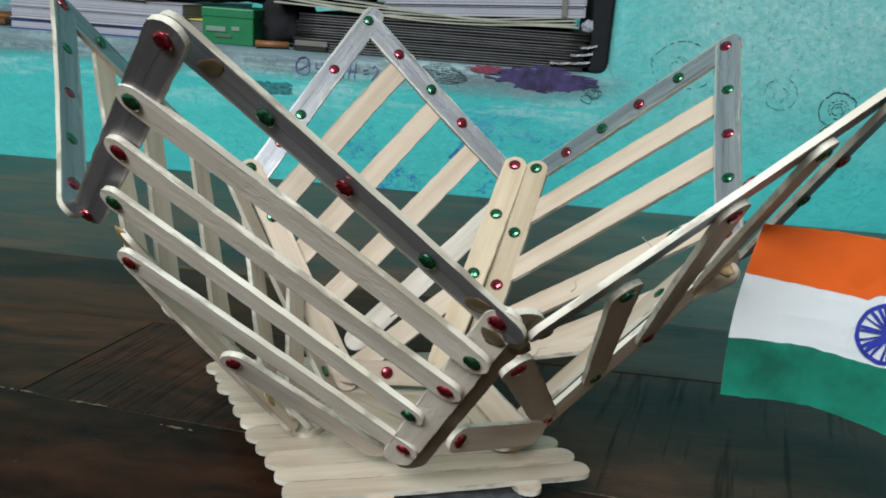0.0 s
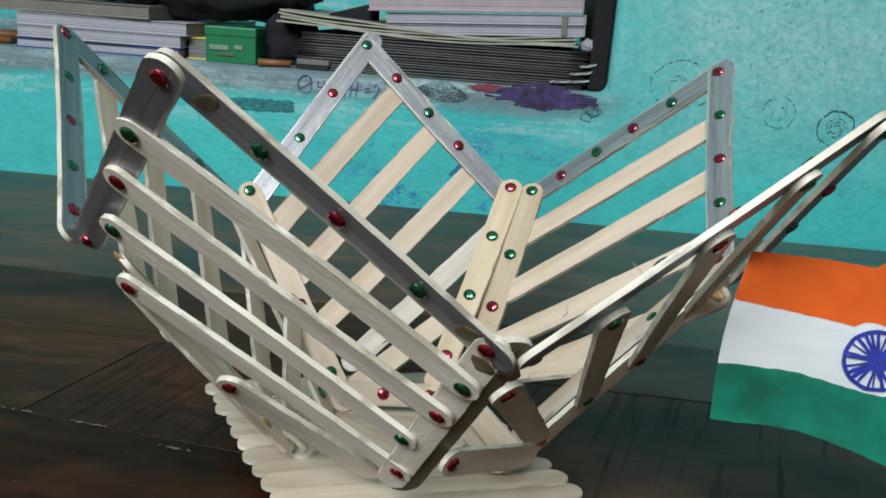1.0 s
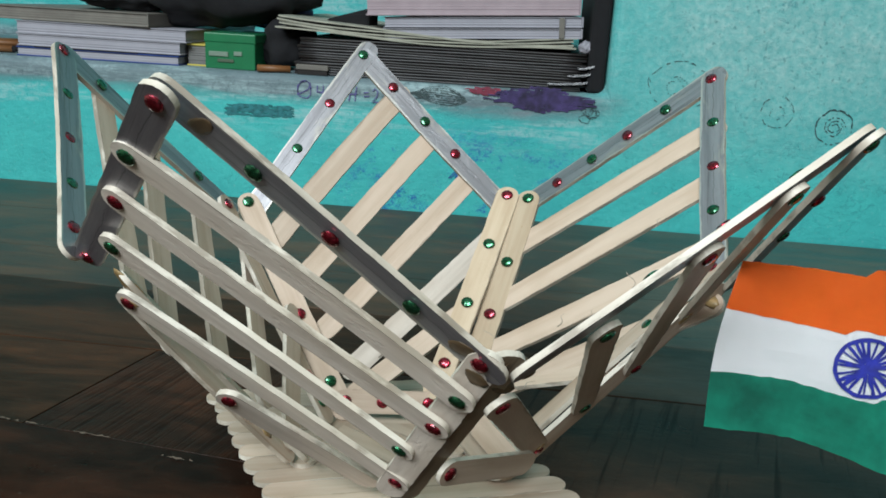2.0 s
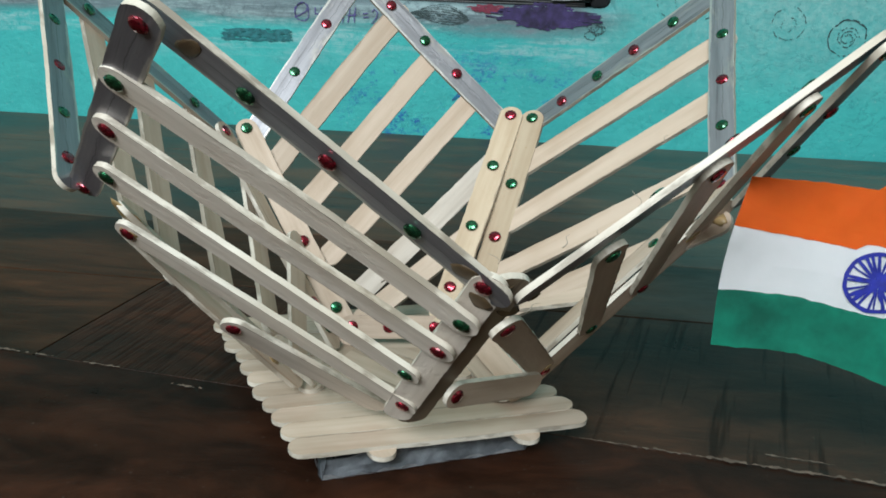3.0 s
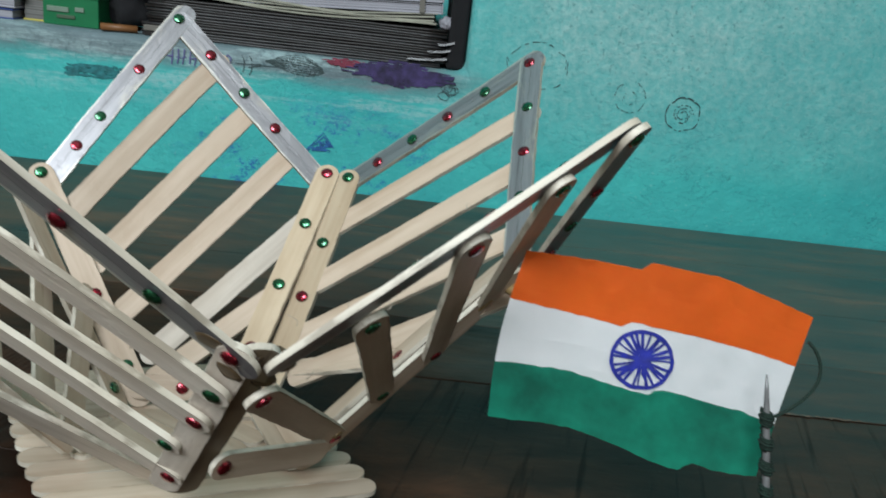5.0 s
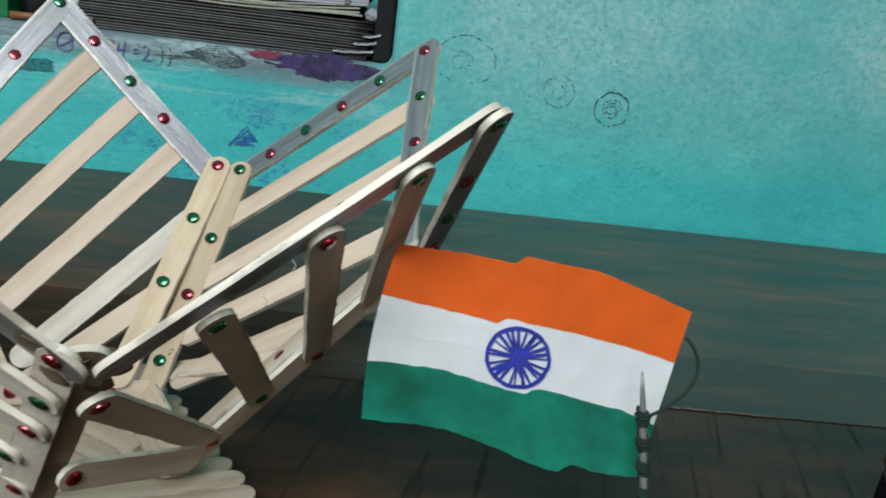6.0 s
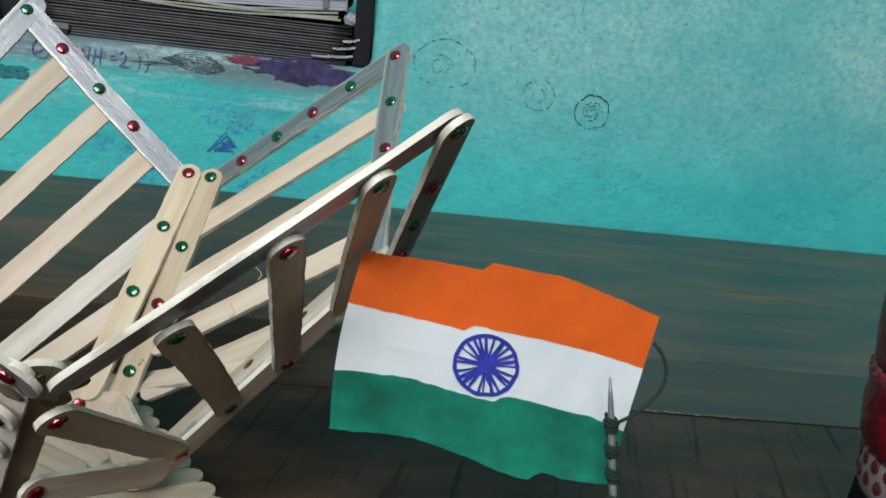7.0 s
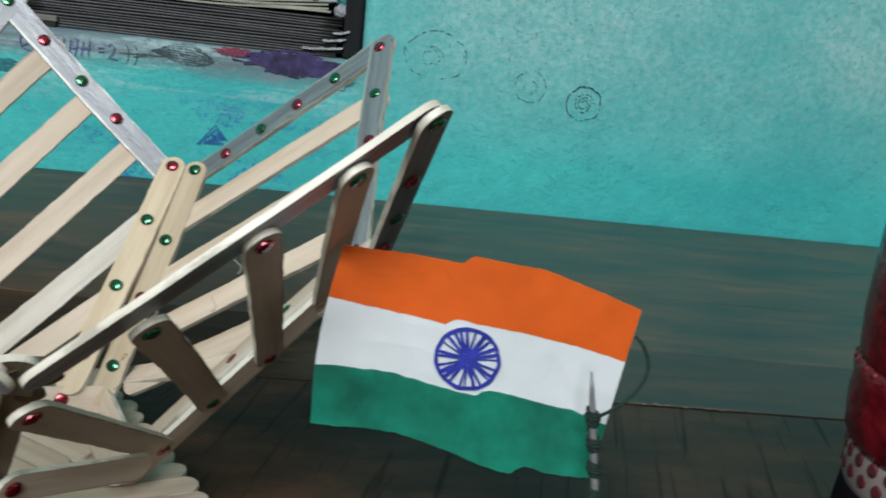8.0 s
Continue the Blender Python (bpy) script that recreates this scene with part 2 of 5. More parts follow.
    col = mixed(n, l, "MULTIPLY", 0.8, col, pit.outputs[0])
    mid, _ = noise_tex(n, l, 48, (1, 1, 1), 6.0, 0.75)
    mott = ramp(n, [(0.32, (0.88, 0.89, 0.90)), (0.70, (1.08, 1.06, 1.06))])
    l.new(mid.outputs[0], mott.inputs[0])
    col = mixed(n, l, "MULTIPLY", 1.0, col, mott.outputs[0])
    fleck, _ = noise_tex(n, l, 330, (1, 1, 1), 2.0, 0.5)
    fl = ramp(n, [(0.66, (0, 0, 0)), (0.72, (1, 1, 1))])
    l.new(fleck.outputs[0], fl.inputs[0])
    col = mixed(n, l, "MIX", maths(n, l, "MULTIPLY", fl.outputs[0], 0.15), col, (0.45, 0.62, 0.60))
    # dark pits in the chalky patch
    holes, _ = noise_tex(n, l, 240, (1, 1, 1), 2.0, 0.5)
    ho = ramp(n, [(0.64, (0, 0, 0)), (0.70, (1, 1, 1))])
    l.new(holes.outputs[0], ho.inputs[0])
    col = mixed(n, l, "MIX", maths(n, l, "MULTIPLY", ho.outputs[0], maths(n, l, "MULTIPLY", patch, 0.7)), col, (0.05, 0.20, 0.21))
    # hair cracks and scratches
    crack, _ = noise_tex(n, l, 34, (1, 1, 1.8), 7.0, 0.6, distortion=0.8)
    where, _ = noise_tex(n, l, 14, (1, 1, 1), 2.0, 0.5)
    near = n.new("ShaderNodeMapRange")
    near.inputs["From Min"].default_value, near.inputs["From Max"].default_value = 0.012, 0.003
    l.new(maths(n, l, "ABSOLUTE", maths(n, l, "SUBTRACT", crack.outputs[0], 0.5)), near.inputs["Value"])
    wh = ramp(n, [(0.46, (0, 0, 0)), (0.60, (1, 1, 1))])
    l.new(where.outputs[0], wh.inputs[0])
    col = mixed(n, l, "MIX", maths(n, l, "MULTIPLY", maths(n, l, "MULTIPLY", near.outputs[0], wh.outputs[0]), 0.45), col, (0.010, 0.16, 0.20))
    # pale rubbed streaks just under the band
    streak, _ = noise_tex(n, l, 30, (0.25, 1, 2.2), 7.0, 0.75)
    st = ramp(n, [(0.48, (0, 0, 0)), (0.60, (1, 1, 1))])
    l.new(streak.outputs[0], st.inputs[0])
    sz = n.new("ShaderNodeMapRange")
    sz.interpolation_type = "SMOOTHSTEP"
    sz.inputs["From Min"].default_value, sz.inputs["From Max"].default_value = 0.055, 0.085
    l.new(sep.outputs["Z"], sz.inputs["Value"])
    sfac = maths(n, l, "MULTIPLY", maths(n, l, "MULTIPLY", st.outputs[0], gritty.outputs[0]), maths(n, l, "MULTIPLY", maths(n, l, "MULTIPLY", sz.outputs[0], cut.outputs[0]), 0.5))
    col = mixed(n, l, "MIX", sfac, col, (0.42, 0.58, 0.60))
    l.new(col, p.inputs["Base Color"])
    p.inputs["Roughness"].default_value = 0.62
    h = maths(n, l, "ADD", maths(n, l, "MULTIPLY", big.outputs[0], 2.0), fine.outputs[0])
    bumped(n, l, p, h, 0.5, 0.0022)
    return m


WALL = wall_paint()


def plank_wood(name, along, brown=1.0, marks=0.0, gloss=0.42, warm=1.0, dull=None, lines=60.0, slant=0.0, soft_edge=0.07):
    """Dark varnished table board; along stretches the grain, marks sets the strength of the cross saw marks, dull the
    gloss towards the west end, lowered there to weaken the wall's reflection.
    """
    m, n, l, p = material(name)
    grain, _ = noise_tex(n, l, 38, along, 9.0, 0.72, distortion=0.5)
    blot, _ = noise_tex(n, l, 9, (0.6, 1.3, 1), 5.0, 0.6)
    r = ramp(n, [(0.28, (0.008 * brown * warm, 0.006 * brown, 0.0042 * brown)), (0.50, (0.020 * brown * warm, 0.0135 * brown, 0.0090 * brown)), (0.76, (0.044 * brown * warm, 0.027 * brown, 0.0170 * brown))])
    l.new(grain.outputs[0], r.inputs[0])
    b = ramp(n, [(0.36, (0.55, 0.6, 0.62)), (0.64, (1.9, 1.3, 1.0))])
    l.new(blot.outputs[0], b.inputs[0])
    col = mixed(n, l, "MULTIPLY", 0.9, r.outputs[0], b.outputs[0])
    # a few long dark-red stains along the grain
    stain, _ = noise_tex(n, l, 14, (along[0] * 0.6, along[1], 1), 4.0, 0.6)
    st = ramp(n, [(0.52, (0, 0, 0)), (0.66, (1, 1, 1))])
    l.new(stain.outputs[0], st.inputs[0])
    col = mixed(n, l, "MIX", maths(n, l, "MULTIPLY", st.outputs[0], 0.32), col, (0.075 * warm, 0.034, 0.017))
    dust, _ = noise_tex(n, l, 420, (1, 1, 1), 2.0, 0.5)
    du = ramp(n, [(0.70, (0, 0, 0)), (0.75, (1, 1, 1))])
    l.new(dust.outputs[0], du.inputs[0])
    col = mixed(n, l, "MIX", maths(n, l, "MULTIPLY", du.outputs[0], 0.12), col, (0.20, 0.18, 0.15))
    height = grain.outputs[0]
    rough = maths(n, l, "ADD", 0.14, maths(n, l, "MULTIPLY", maths(n, l, "ADD", blot.outputs[0], maths(n, l, "MULTIPLY", grain.outputs[0], 1.4)), 0.15))
    if marks:
        # sparse dark grooves left by the saw, wavering a little
        tc, sep, lean, wave = n.new("ShaderNodeTexCoord"), n.new("ShaderNodeSeparateXYZ"), n.new("ShaderNodeCombineXYZ"), n.new("ShaderNodeTexNoise")
        l.new(tc.outputs["Object"], sep.inputs[0])
        l.new(maths(n, l, "SUBTRACT", sep.outputs["X"], maths(n, l, "MULTIPLY", sep.outputs["Y"], slant)), lean.inputs[0])
        l.new(maths(n, l, "MULTIPLY", sep.outputs["Y"], 0.05), lean.inputs[1])
        l.new(lean.outputs[0], wave.inputs[0])
        wave.inputs["Scale"].default_value, wave.inputs["Detail"].default_value, wave.inputs["Roughness"].default_value = lines, 3.0, 0.55
        w = ramp(n, [(0.34, (0.3, 0.3, 0.3)), (0.34 + soft_edge, (1.0, 1.0, 1.0))])
        l.new(wave.outputs[0], w.inputs[0])
        col = mixed(n, l, "MULTIPLY", marks, col, w.outputs[0])
        height = maths(n, l, "ADD", grain.outputs[0], maths(n, l, "MULTIPLY", w.outputs[0], 0.8))
        rough = maths(n, l, "ADD", rough, maths(n, l, "MULTIPLY", maths(n, l, "SUBTRACT", 1.0, w.outputs[0]), 0.25))
    l.new(col, p.inputs["Base Color"])
    p.inputs["Specular IOR Level"].default_value = gloss
    # gloss graded along x to set how bright the reflection looks at each end
    if dull is not None:
        tc, sep, far = n.new("ShaderNodeTexCoord"), n.new("ShaderNodeSeparateXYZ"), n.new("ShaderNodeMapRange")
        l.new(tc.outputs["Object"], sep.inputs[0])
        far.inputs["From Min"].default_value, far.inputs["From Max"].default_value = 0.20, 0.36
        far.inputs["To Min"].default_value, far.inputs["To Max"].default_value = dull, gloss
        l.new(maths(n, l, "ADD", sep.outputs["X"], maths(n, l, "MULTIPLY", maths(n, l, "SUBTRACT", blot.outputs[0], 0.5), 0.3)), far.inputs["Value"])
        l.new(far.outputs[0], p.inputs["Specular IOR Level"])
    l.new(rough, p.inputs["Roughness"])
    bumped(n, l, p, height, 0.25, 0.0012)
    return m


PLANK = plank_wood("table_board", (0.30, 1.8, 1), 2.5, 0.0, 0.88, 0.98, 0.20)
PLANK_MARKED = plank_wood("table_board_saw_marked", (0.45, 1.2, 1), 1.25, 0.75, 0.22, 1.05, 0.10, 190.0, 0.27, 0.10)
PLANK_SAWN = plank_wood("table_board_finely_sawn", (0.5, 1.2, 1), 0.95, 0.6, 0.08, 1.2, None, 420.0, 0.26, 0.2)
PLANK_BROWN = plank_wood("table_board_brown", (0.30, 1.8, 1), 1.3, 0.0, 0.75, 1.0, 0.05)
PLANK_RED = plank_wood("table_board_reddish", (0.50, 1.0, 1), 0.68, 0.0, 0.08, 1.25)
CHIP = plain("bare_wood_chip", (0.135, 0.095, 0.07), 0.8, 0, 0.45, 200)
GROOVE = plain("dark_joint", (0.006, 0.005, 0.005), 0.9)

SAFFRON = plain("saffron_paint", (1.0, 0.172, 0.012), 0.75, 0, 0.14, 38, 0.0006)
PAPER = plain("white_paper", (0.94, 0.91, 0.93), 0.8, 0, 0.04, 50, 0.0003)
FLAG_GREEN = plain("green_paint", (0.006, 0.27, 0.175), 0.72, 0, 0.45, 70, 0.0004)
INK = plain("blue_ink", (0.014, 0.022, 0.27), 0.6, 0, 0.45, 300)
STEEL = plain("grey_steel", (0.26, 0.26, 0.27), 0.5, 0.6, 0.2, 200)
GREEN_THREAD = plain("dark_green_thread", (0.004, 0.018, 0.012), 0.9, 0, 0.4, 400)
FOIL = plain("silvered_card", (0.29, 0.31, 0.34), 0.4, 0.15, 0.6, 90, 0.0012)
CHIP_PAPER = plain("torn_card_edge", (0.45, 0.45, 0.47), 0.8, 0, 0.35, 300)
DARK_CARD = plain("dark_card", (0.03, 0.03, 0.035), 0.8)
DARK_RED = plain("dark_red_lacquer", (0.125, 0.004, 0.009), 0.22, 0, 0.6, 130, 0.0025)
DOT_RED = plain("dull_red_paint", (0.075, 0.006, 0.009), 0.6, 0, 0.4, 200)
CREAM = plain("white_enamel", (0.19, 0.145, 0.138), 0.5, 0, 0.15, 90)
MAROON = plain("maroon_lacquer", (0.006, 0.002, 0.005), 0.75, 0, 0.4, 60)
MAROON.node_tree.nodes["Principled BSDF"].inputs["Specular IOR Level"].default_value = 0.08
PAGES = plain("book_pages", (0.31, 0.305, 0.35), 0.85, 0, 0.08, 40)
GREY_PLASTIC = plain("grey_plastic_sleeve", (0.030, 0.028, 0.030), 0.42, 0, 0.6, 70)
# pale tone for the highlights drawn on the folder ends
GLINT = plain("folder_glint_pale", (0.17, 0.17, 0.19), 0.25, 0, 0.3, 150)
PAGES_GREY = plain("greyed_pages", (0.16, 0.155, 0.15), 0.85, 0, 0.2, 60)
NEWS = plain("yellowed_newsprint", (0.33, 0.325, 0.27), 0.85, 0, 0.2, 80)
BINDER = plain("charcoal_binder", (0.014, 0.011, 0.011), 0.45, 0, 0.5, 40)
BLACK = plain("black_cloth", (0.006, 0.006, 0.008), 0.95, 0, 0.3, 90)
GREEN_BOX = plain("green_plastic", (0.008, 0.15, 0.058), 0.4, 0, 0.12, 60)
YELLOW = plain("yellow_cover", (0.55, 0.46, 0.09), 0.6)
PALE_BLUE = plain("blue_plastic_wrap", (0.05, 0.08, 0.22), 0.3, 0, 0.4, 80)
BLUE_COVER = plain("blue_book_cover", (0.02, 0.05, 0.22), 0.45, 0, 0.2, 60)
PINK = plain("pinkish_pages", (0.34, 0.27, 0.30), 0.8, 0, 0.1, 60)
TAN = plain("grey_tan_cover", (0.15, 0.138, 0.122), 0.7, 0, 0.15, 60)
ORANGE_WOOD = plain("orange_pencil", (0.20, 0.085, 0.03), 0.5)
LOGO = plain("pale_print", (0.17, 0.24, 0.19), 0.5)
LOGO_DARK = plain("dull_red_print", (0.07, 0.11, 0.07), 0.5)
PURPLE_WAX = plain("purple_crayon", (0.042, 0.028, 0.11), 0.7, 0, 0.7, 120)
RED_WAX = plain("red_crayon", (0.21, 0.03, 0.06), 0.7, 0, 0.4, 220)
LILAC_WAX = plain("lilac_crayon", (0.10, 0.09, 0.26), 0.7, 0, 0.3, 220)
BLACK_WAX = plain("black_crayon", (0.035, 0.07, 0.08), 0.7, 0, 0.4, 220)
GREY_WAX = plain("grey_crayon", (0.045, 0.075, 0.08), 0.7, 0, 0.4, 220)
TEAL_WAX = plain("dark_teal_crayon", (0.020, 0.17, 0.19), 0.7, 0, 0.4, 220)
BLUE_WAX = plain("blue_crayon", (0.02, 0.12, 0.36), 0.7, 0, 0.4, 220)
# colours of the unseen walls and ceiling, chosen for the light they bounce back
PLASTER = plain("room_plaster", (0.62, 0.54, 0.44), 0.8, 0, 0.1, 5)
CEILING = plain("ceiling_white", (0.65, 0.63, 0.60), 0.9, 0, 0.06, 4)

# ---- mesh helpers ----
CENTRE = Vector((0.119, 0.491, 0.0))


def mesh_of(name, bm, *mats):
    me = bpy.data.meshes.new(name)
    bm.normal_update()
    bm.to_mesh(me)
    bm.free()
    for m in mats:
        me.materials.append(m)
    return me


def part(name, data, parent, m=None, label="", material=None):
    """One mesh under a thing or a part; m is its pose in the parent's space."""
    if isinstance(data, bmesh.types.BMesh):
        data = mesh_of(name, data, material)
    ob = new(name, data)
    ob.parent = parent
    if m is not None:
        ob.matrix_basis = m
    if label:
        ob["label"] = label
    return ob


def thing(name, label, category, at=(0, 0, 0), group="", kind="", data=None):
    ob = new(name, data)
    ob.location = at
    return tagged(ob, label, category, group, kind)


def box(bm, x0, x1, y0, y1, z0, z1, mat=0):
    v = [bm.verts.new((x, y, z)) for z in (z0, z1) for y in (y0, y1) for x in (x0, x1)]
    for f in ((0, 2, 3, 1), (4, 5, 7, 6), (0, 1, 5, 4), (2, 6, 7, 3), (0, 4, 6, 2), (1, 3, 7, 5)):
        bm.faces.new([v[i] for i in f]).material_index = mat
    return v


def soft_box(x0, x1, y0, y1, z0, z1, r=0.001, seg=2):
    bm = bmesh.new()
    box(bm, x0, x1, y0, y1, z0, z1)
    bmesh.ops.bevel(bm, geom=list(bm.edges), offset=r, segments=seg, affect="EDGES", profile=0.5)
    return bm


def tube(points, radius, sides=6, closed=False):
    """A round cord along points; radius a number or one for each point."""
    bm = bmesh.new()
    pts = [Vector(p) for p in points]
    rings = []
    for i, p in enumerate(pts):
        d = (pts[min(i + 1, len(pts) - 1)] - pts[max(i - 1, 0)]).normalized()
        a = d.orthogonal().normalized() if not rings else (last - d * last.dot(d)).normalized()
        last = a
        b = d.cross(a)
        r = radius[i] if isinstance(radius, (list, tuple)) else radius
        rings.append([bm.verts.new(p + r * (math.cos(2 * math.pi * k / sides) * a + math.sin(2 * math.pi * k / sides) * b)) for k in range(sides)])
    for q, s in zip(rings, rings[1:]):
        for k in range(sides):
            bm.faces.new((q[k], q[(k + 1) % sides], s[(k + 1) % sides], s[k])).smooth = True
    bm.faces.new(rings[0][::-1])
    bm.faces.new(rings[-1])
    return bm


def lathe(profile, sides=32):
    bm = bmesh.new()
    rings = [[bm.verts.new((r * math.cos(2 * math.pi * k / sides), r * math.sin(2 * math.pi * k / sides), z)) for k in range(sides)] for r, z in profile]
    for q, s in zip(rings, rings[1:]):
        for k in range(sides):
            bm.faces.new((q[k], q[(k + 1) % sides], s[(k + 1) % sides], s[k])).smooth = True
    bm.faces.new(rings[0][::-1])
    bm.faces.new(rings[-1])
    return bm


# ---- the room ----
WALL_Y = 0.955
NICHE_X0, NICHE_X1, NICHE_Z0, NICHE_Z1, NICHE_D = -0.62, 0.2260, 0.1217, 0.62, 0.30


def north_wall():
    """Wall with a niche cut into it, its rim rounded."""
    bm = bmesh.new()
    x, z = (-2.0, NICHE_X0, NICHE_X1, 2.2), (-0.76, NICHE_Z0, NICHE_Z1, 1.9)
    v = {(i, j): bm.verts.new((x[i], WALL_Y, z[j])) for i in range(4) for j in range(4)}
    for i in range(3):
        for j in range(3):
            if (i, j) != (1, 1):
                bm.faces.new((v[i, j], v[i + 1, j], v[i + 1, j + 1], v[i, j + 1]))
    rim = [v[1, 1], v[2, 1], v[2, 2], v[1, 2]]
    deep = [bm.verts.new((p.co.x, WALL_Y + NICHE_D, p.co.z)) for p in rim]
    for k in range(4):
        bm.faces.new((rim[k], deep[k], deep[(k + 1) % 4], rim[(k + 1) % 4]))
    bm.faces.new(deep)
    back = [bm.verts.new((a, WALL_Y + NICHE_D + 0.05, c)) for a, c in ((-2.0, -0.76), (2.2, -0.76), (2.2, 1.9), (-2.0, 1.9))]
    bm.faces.new(back)
    border = [[v[i, 0] for i in range(4)], [v[3, j] for j in range(4)], [v[i, 3] for i in (3, 2, 1, 0)], [v[0, j] for j in (3, 2, 1, 0)]]
    for k, side in enumerate(border):
        bm.faces.new([*side[::-1], back[k], back[(k + 1) % 4]])
    bm.edges.ensure_lookup_table()
    edges = [e for e in bm.edges if all(p in rim for p in e.verts)] + [e for e in bm.edges if (e.verts[0] in rim and e.verts[1] in deep) or (e.verts[1] in rim and e.verts[0] in deep)]
    bmesh.ops.bevel(bm, geom=edges, offset=0.009, segments=4, affect="EDGES", profile=0.5)
    bmesh.ops.recalc_face_normals(bm, faces=bm.faces)
    for f in bm.faces:
        f.smooth = False
    ob = new("wall_north", mesh_of("wall_north", bm, WALL))
    return tagged(ob, "rough teal painted plaster wall with an open niche", "wall", kind="structure")


north_wall()
# unseen walls, ceiling and floor, added to close the room and bounce light
for name, dims in (("wall_south", (-2.0, 2.2, -2.1, -2.0, -0.76, 1.9)), ("wall_west", (-2.1, -2.0, -2.0, 1.305, -0.76, 1.9)), ("wall_east", (2.2, 2.3, -2.0, 1.305, -0.76, 1.9))):
    bm = bmesh.new()
    box(bm, *dims)
    tagged(new(name, mesh_of(name, bm, PLASTER)), "unseen plain pale wall, added to bounce warm light", "wall", kind="structure")
bm = bmesh.new()
box(bm, -2.1, 2.3, -2.1, 1.305, 1.9, 2.0)
tagged(new("ceiling", mesh_of("ceiling", bm, CEILING)), "unseen plain white ceiling, added to bounce light", "ceiling", kind="structure")
bm = bmesh.new()
box(bm, -2.1, 2.3, -2.1, 1.305, -0.86, -0.76)
tagged(new("floor", mesh_of("floor", bm, plain("cement_floor", (0.30, 0.27, 0.24), 0.7))), "unseen plain grey floor, added to close the room", "floor", kind="structure")

# ---- the table: dark boards with open joints ----
table = thing("wooden_table", "dark varnished plank tabletop, scratched, against the teal wall", "table", (0.1, 0.5, -0.76))
TX0, TX1 = -0.75, 1.05
# joints run from the west edge to the east edge: y at each end
JOINTS = [(-0.05, -0.05), (0.27, 0.21), (0.5785, 0.3690), (0.5960, 0.5780), (0.7095, 0.6258), (0.7535, 0.7455), (0.856, 0.851), (0.952, 0.952)]
LOCAL = Matrix.Translation((-0.1, -0.5, 0.76))


def board(y0, y1, mat, x0=TX0, x1=TX1, skew0=0.0, gap=0.00013):
    def at(x, pair):
        return pair[0] + (x - TX0) / (TX1 - TX0) * (pair[1] - pair[0])
    bm = bmesh.new()
    cs = []
    for x, yy, s in ((x0, y0, gap), (x1, y0, gap), (x1, y1, -gap), (x0, y1, -gap)):
        xx = x + (skew0 if yy is y1 else 0.0)
        cs.append((xx, at(xx, yy) + s))
    lo, hi = [bm.verts.new((a, b, -0.028)) for a, b in cs], [bm.verts.new((a, b, 0.0)) for a, b in cs]
    bm.faces.new(lo[::-1])
    top = bm.faces.new(hi)
    for k in range(4):
        bm.faces.new((lo[k], lo[(k + 1) % 4], hi[(k + 1) % 4], hi[k]))
    bmesh.ops.bevel(bm, geom=list(top.edges), offset=0.0002, segments=1, affect="EDGES", profile=0.5)
    return part("plank", bm, table, LOCAL, material=mat)


for k, mat in enumerate((PLANK_RED, PLANK_RED, None, PLANK_BROWN, PLANK, PLANK, PLANK)):
    if mat:
        board(JOINTS[k], JOINTS[k + 1], mat)
CROSS, SKEW = -0.0605, 0.0235
SPLIT = (JOINTS[3][0], JOINTS[3][1] - 0.0022)
board(JOINTS[2], SPLIT, PLANK_BROWN, TX0, CROSS, SKEW)
board(JOINTS[2], SPLIT, PLANK_SAWN, CROSS + 0.0009, CROSS + 0.17, SKEW)
board(JOINTS[2], SPLIT, PLANK_MARKED, CROSS + 0.1702, TX1, SKEW)
bm = bmesh.new()
box(bm, TX0, TX1, -0.05, 0.952, -0.060, -0.030)
part("underside", bm, table, LOCAL, material=GROOVE)
for x in (TX0 + 0.05, TX1 - 0.05):
    for y in (0.0, 0.9):
        part("leg", soft_box(x - 0.03, x + 0.03, y - 0.03, y + 0.03, -0.76, -0.060, 0.004), table, LOCAL, material=PLANK)


def chips(ends, width, seed):
    """Splintered pale wood along a joint, broken into bits of uneven width."""
    bm = bmesh.new()
    (xa, ya), (xb, yb) = ends
    n = max(8, int(math.hypot(xb - xa, yb - ya) / 0.0009))
    prev = None
    for k in range(n + 1):
        f = k / n
        fade = min(1.0, 6 * f, 6 * (1 - f))
        up = width * fade * max(0.0, 0.45 + 1.3 * noise.noise((k * 0.33, seed, 0.2)) + 0.6 * noise.noise((k * 1.1, seed, 5.2)))
        dn = width * fade * max(0.0, 0.25 + 1.1 * noise.noise((k * 0.37, seed, 9.7)) + 0.5 * noise.noise((k * 1.2, seed, 3.3)))
        x, y = xa + f * (xb - xa), ya + f * (yb - ya)
        cur = (bm.verts.new((x, y - dn, 0.0007)), bm.verts.new((x, y + up, 0.0007))) if up + dn > 0.00012 else None
        if prev and cur:
            bm.faces.new((prev[0], cur[0], cur[1], prev[1]))
        prev = cur
    return bm


for k, (ends, width) in enumerate((
        (((0.182, 0.4695), (0.345, 0.4505)), 0.0014), (((0.0100, 0.4831), (0.0275, 0.4810)), 0.0013), (((-0.100, 0.5030), (-0.048, 0.4970)), 0.0013), (((-0.036, 0.4950), (-0.015, 0.4925)), 0.0010),
        (((0.372, 0.5846), (0.452, 0.5830)), 0.0017), (((0.536, 0.7490), (0.566, 0.7485)), 0.0011), (((0.255, 0.4690), (0.285, 0.4655)), 0.0008), (((0.300, 0.4640), (0.330, 0.4605)), 0.0008))):
    part("chipped_edge", chips(ends, width, 3 + k), table, LOCAL, "pale splintered wood along a joint", CHIP)

# ---- the stick basket ----
STICK, WIDE, THICK = 0.114, 0.0102, 0.0019


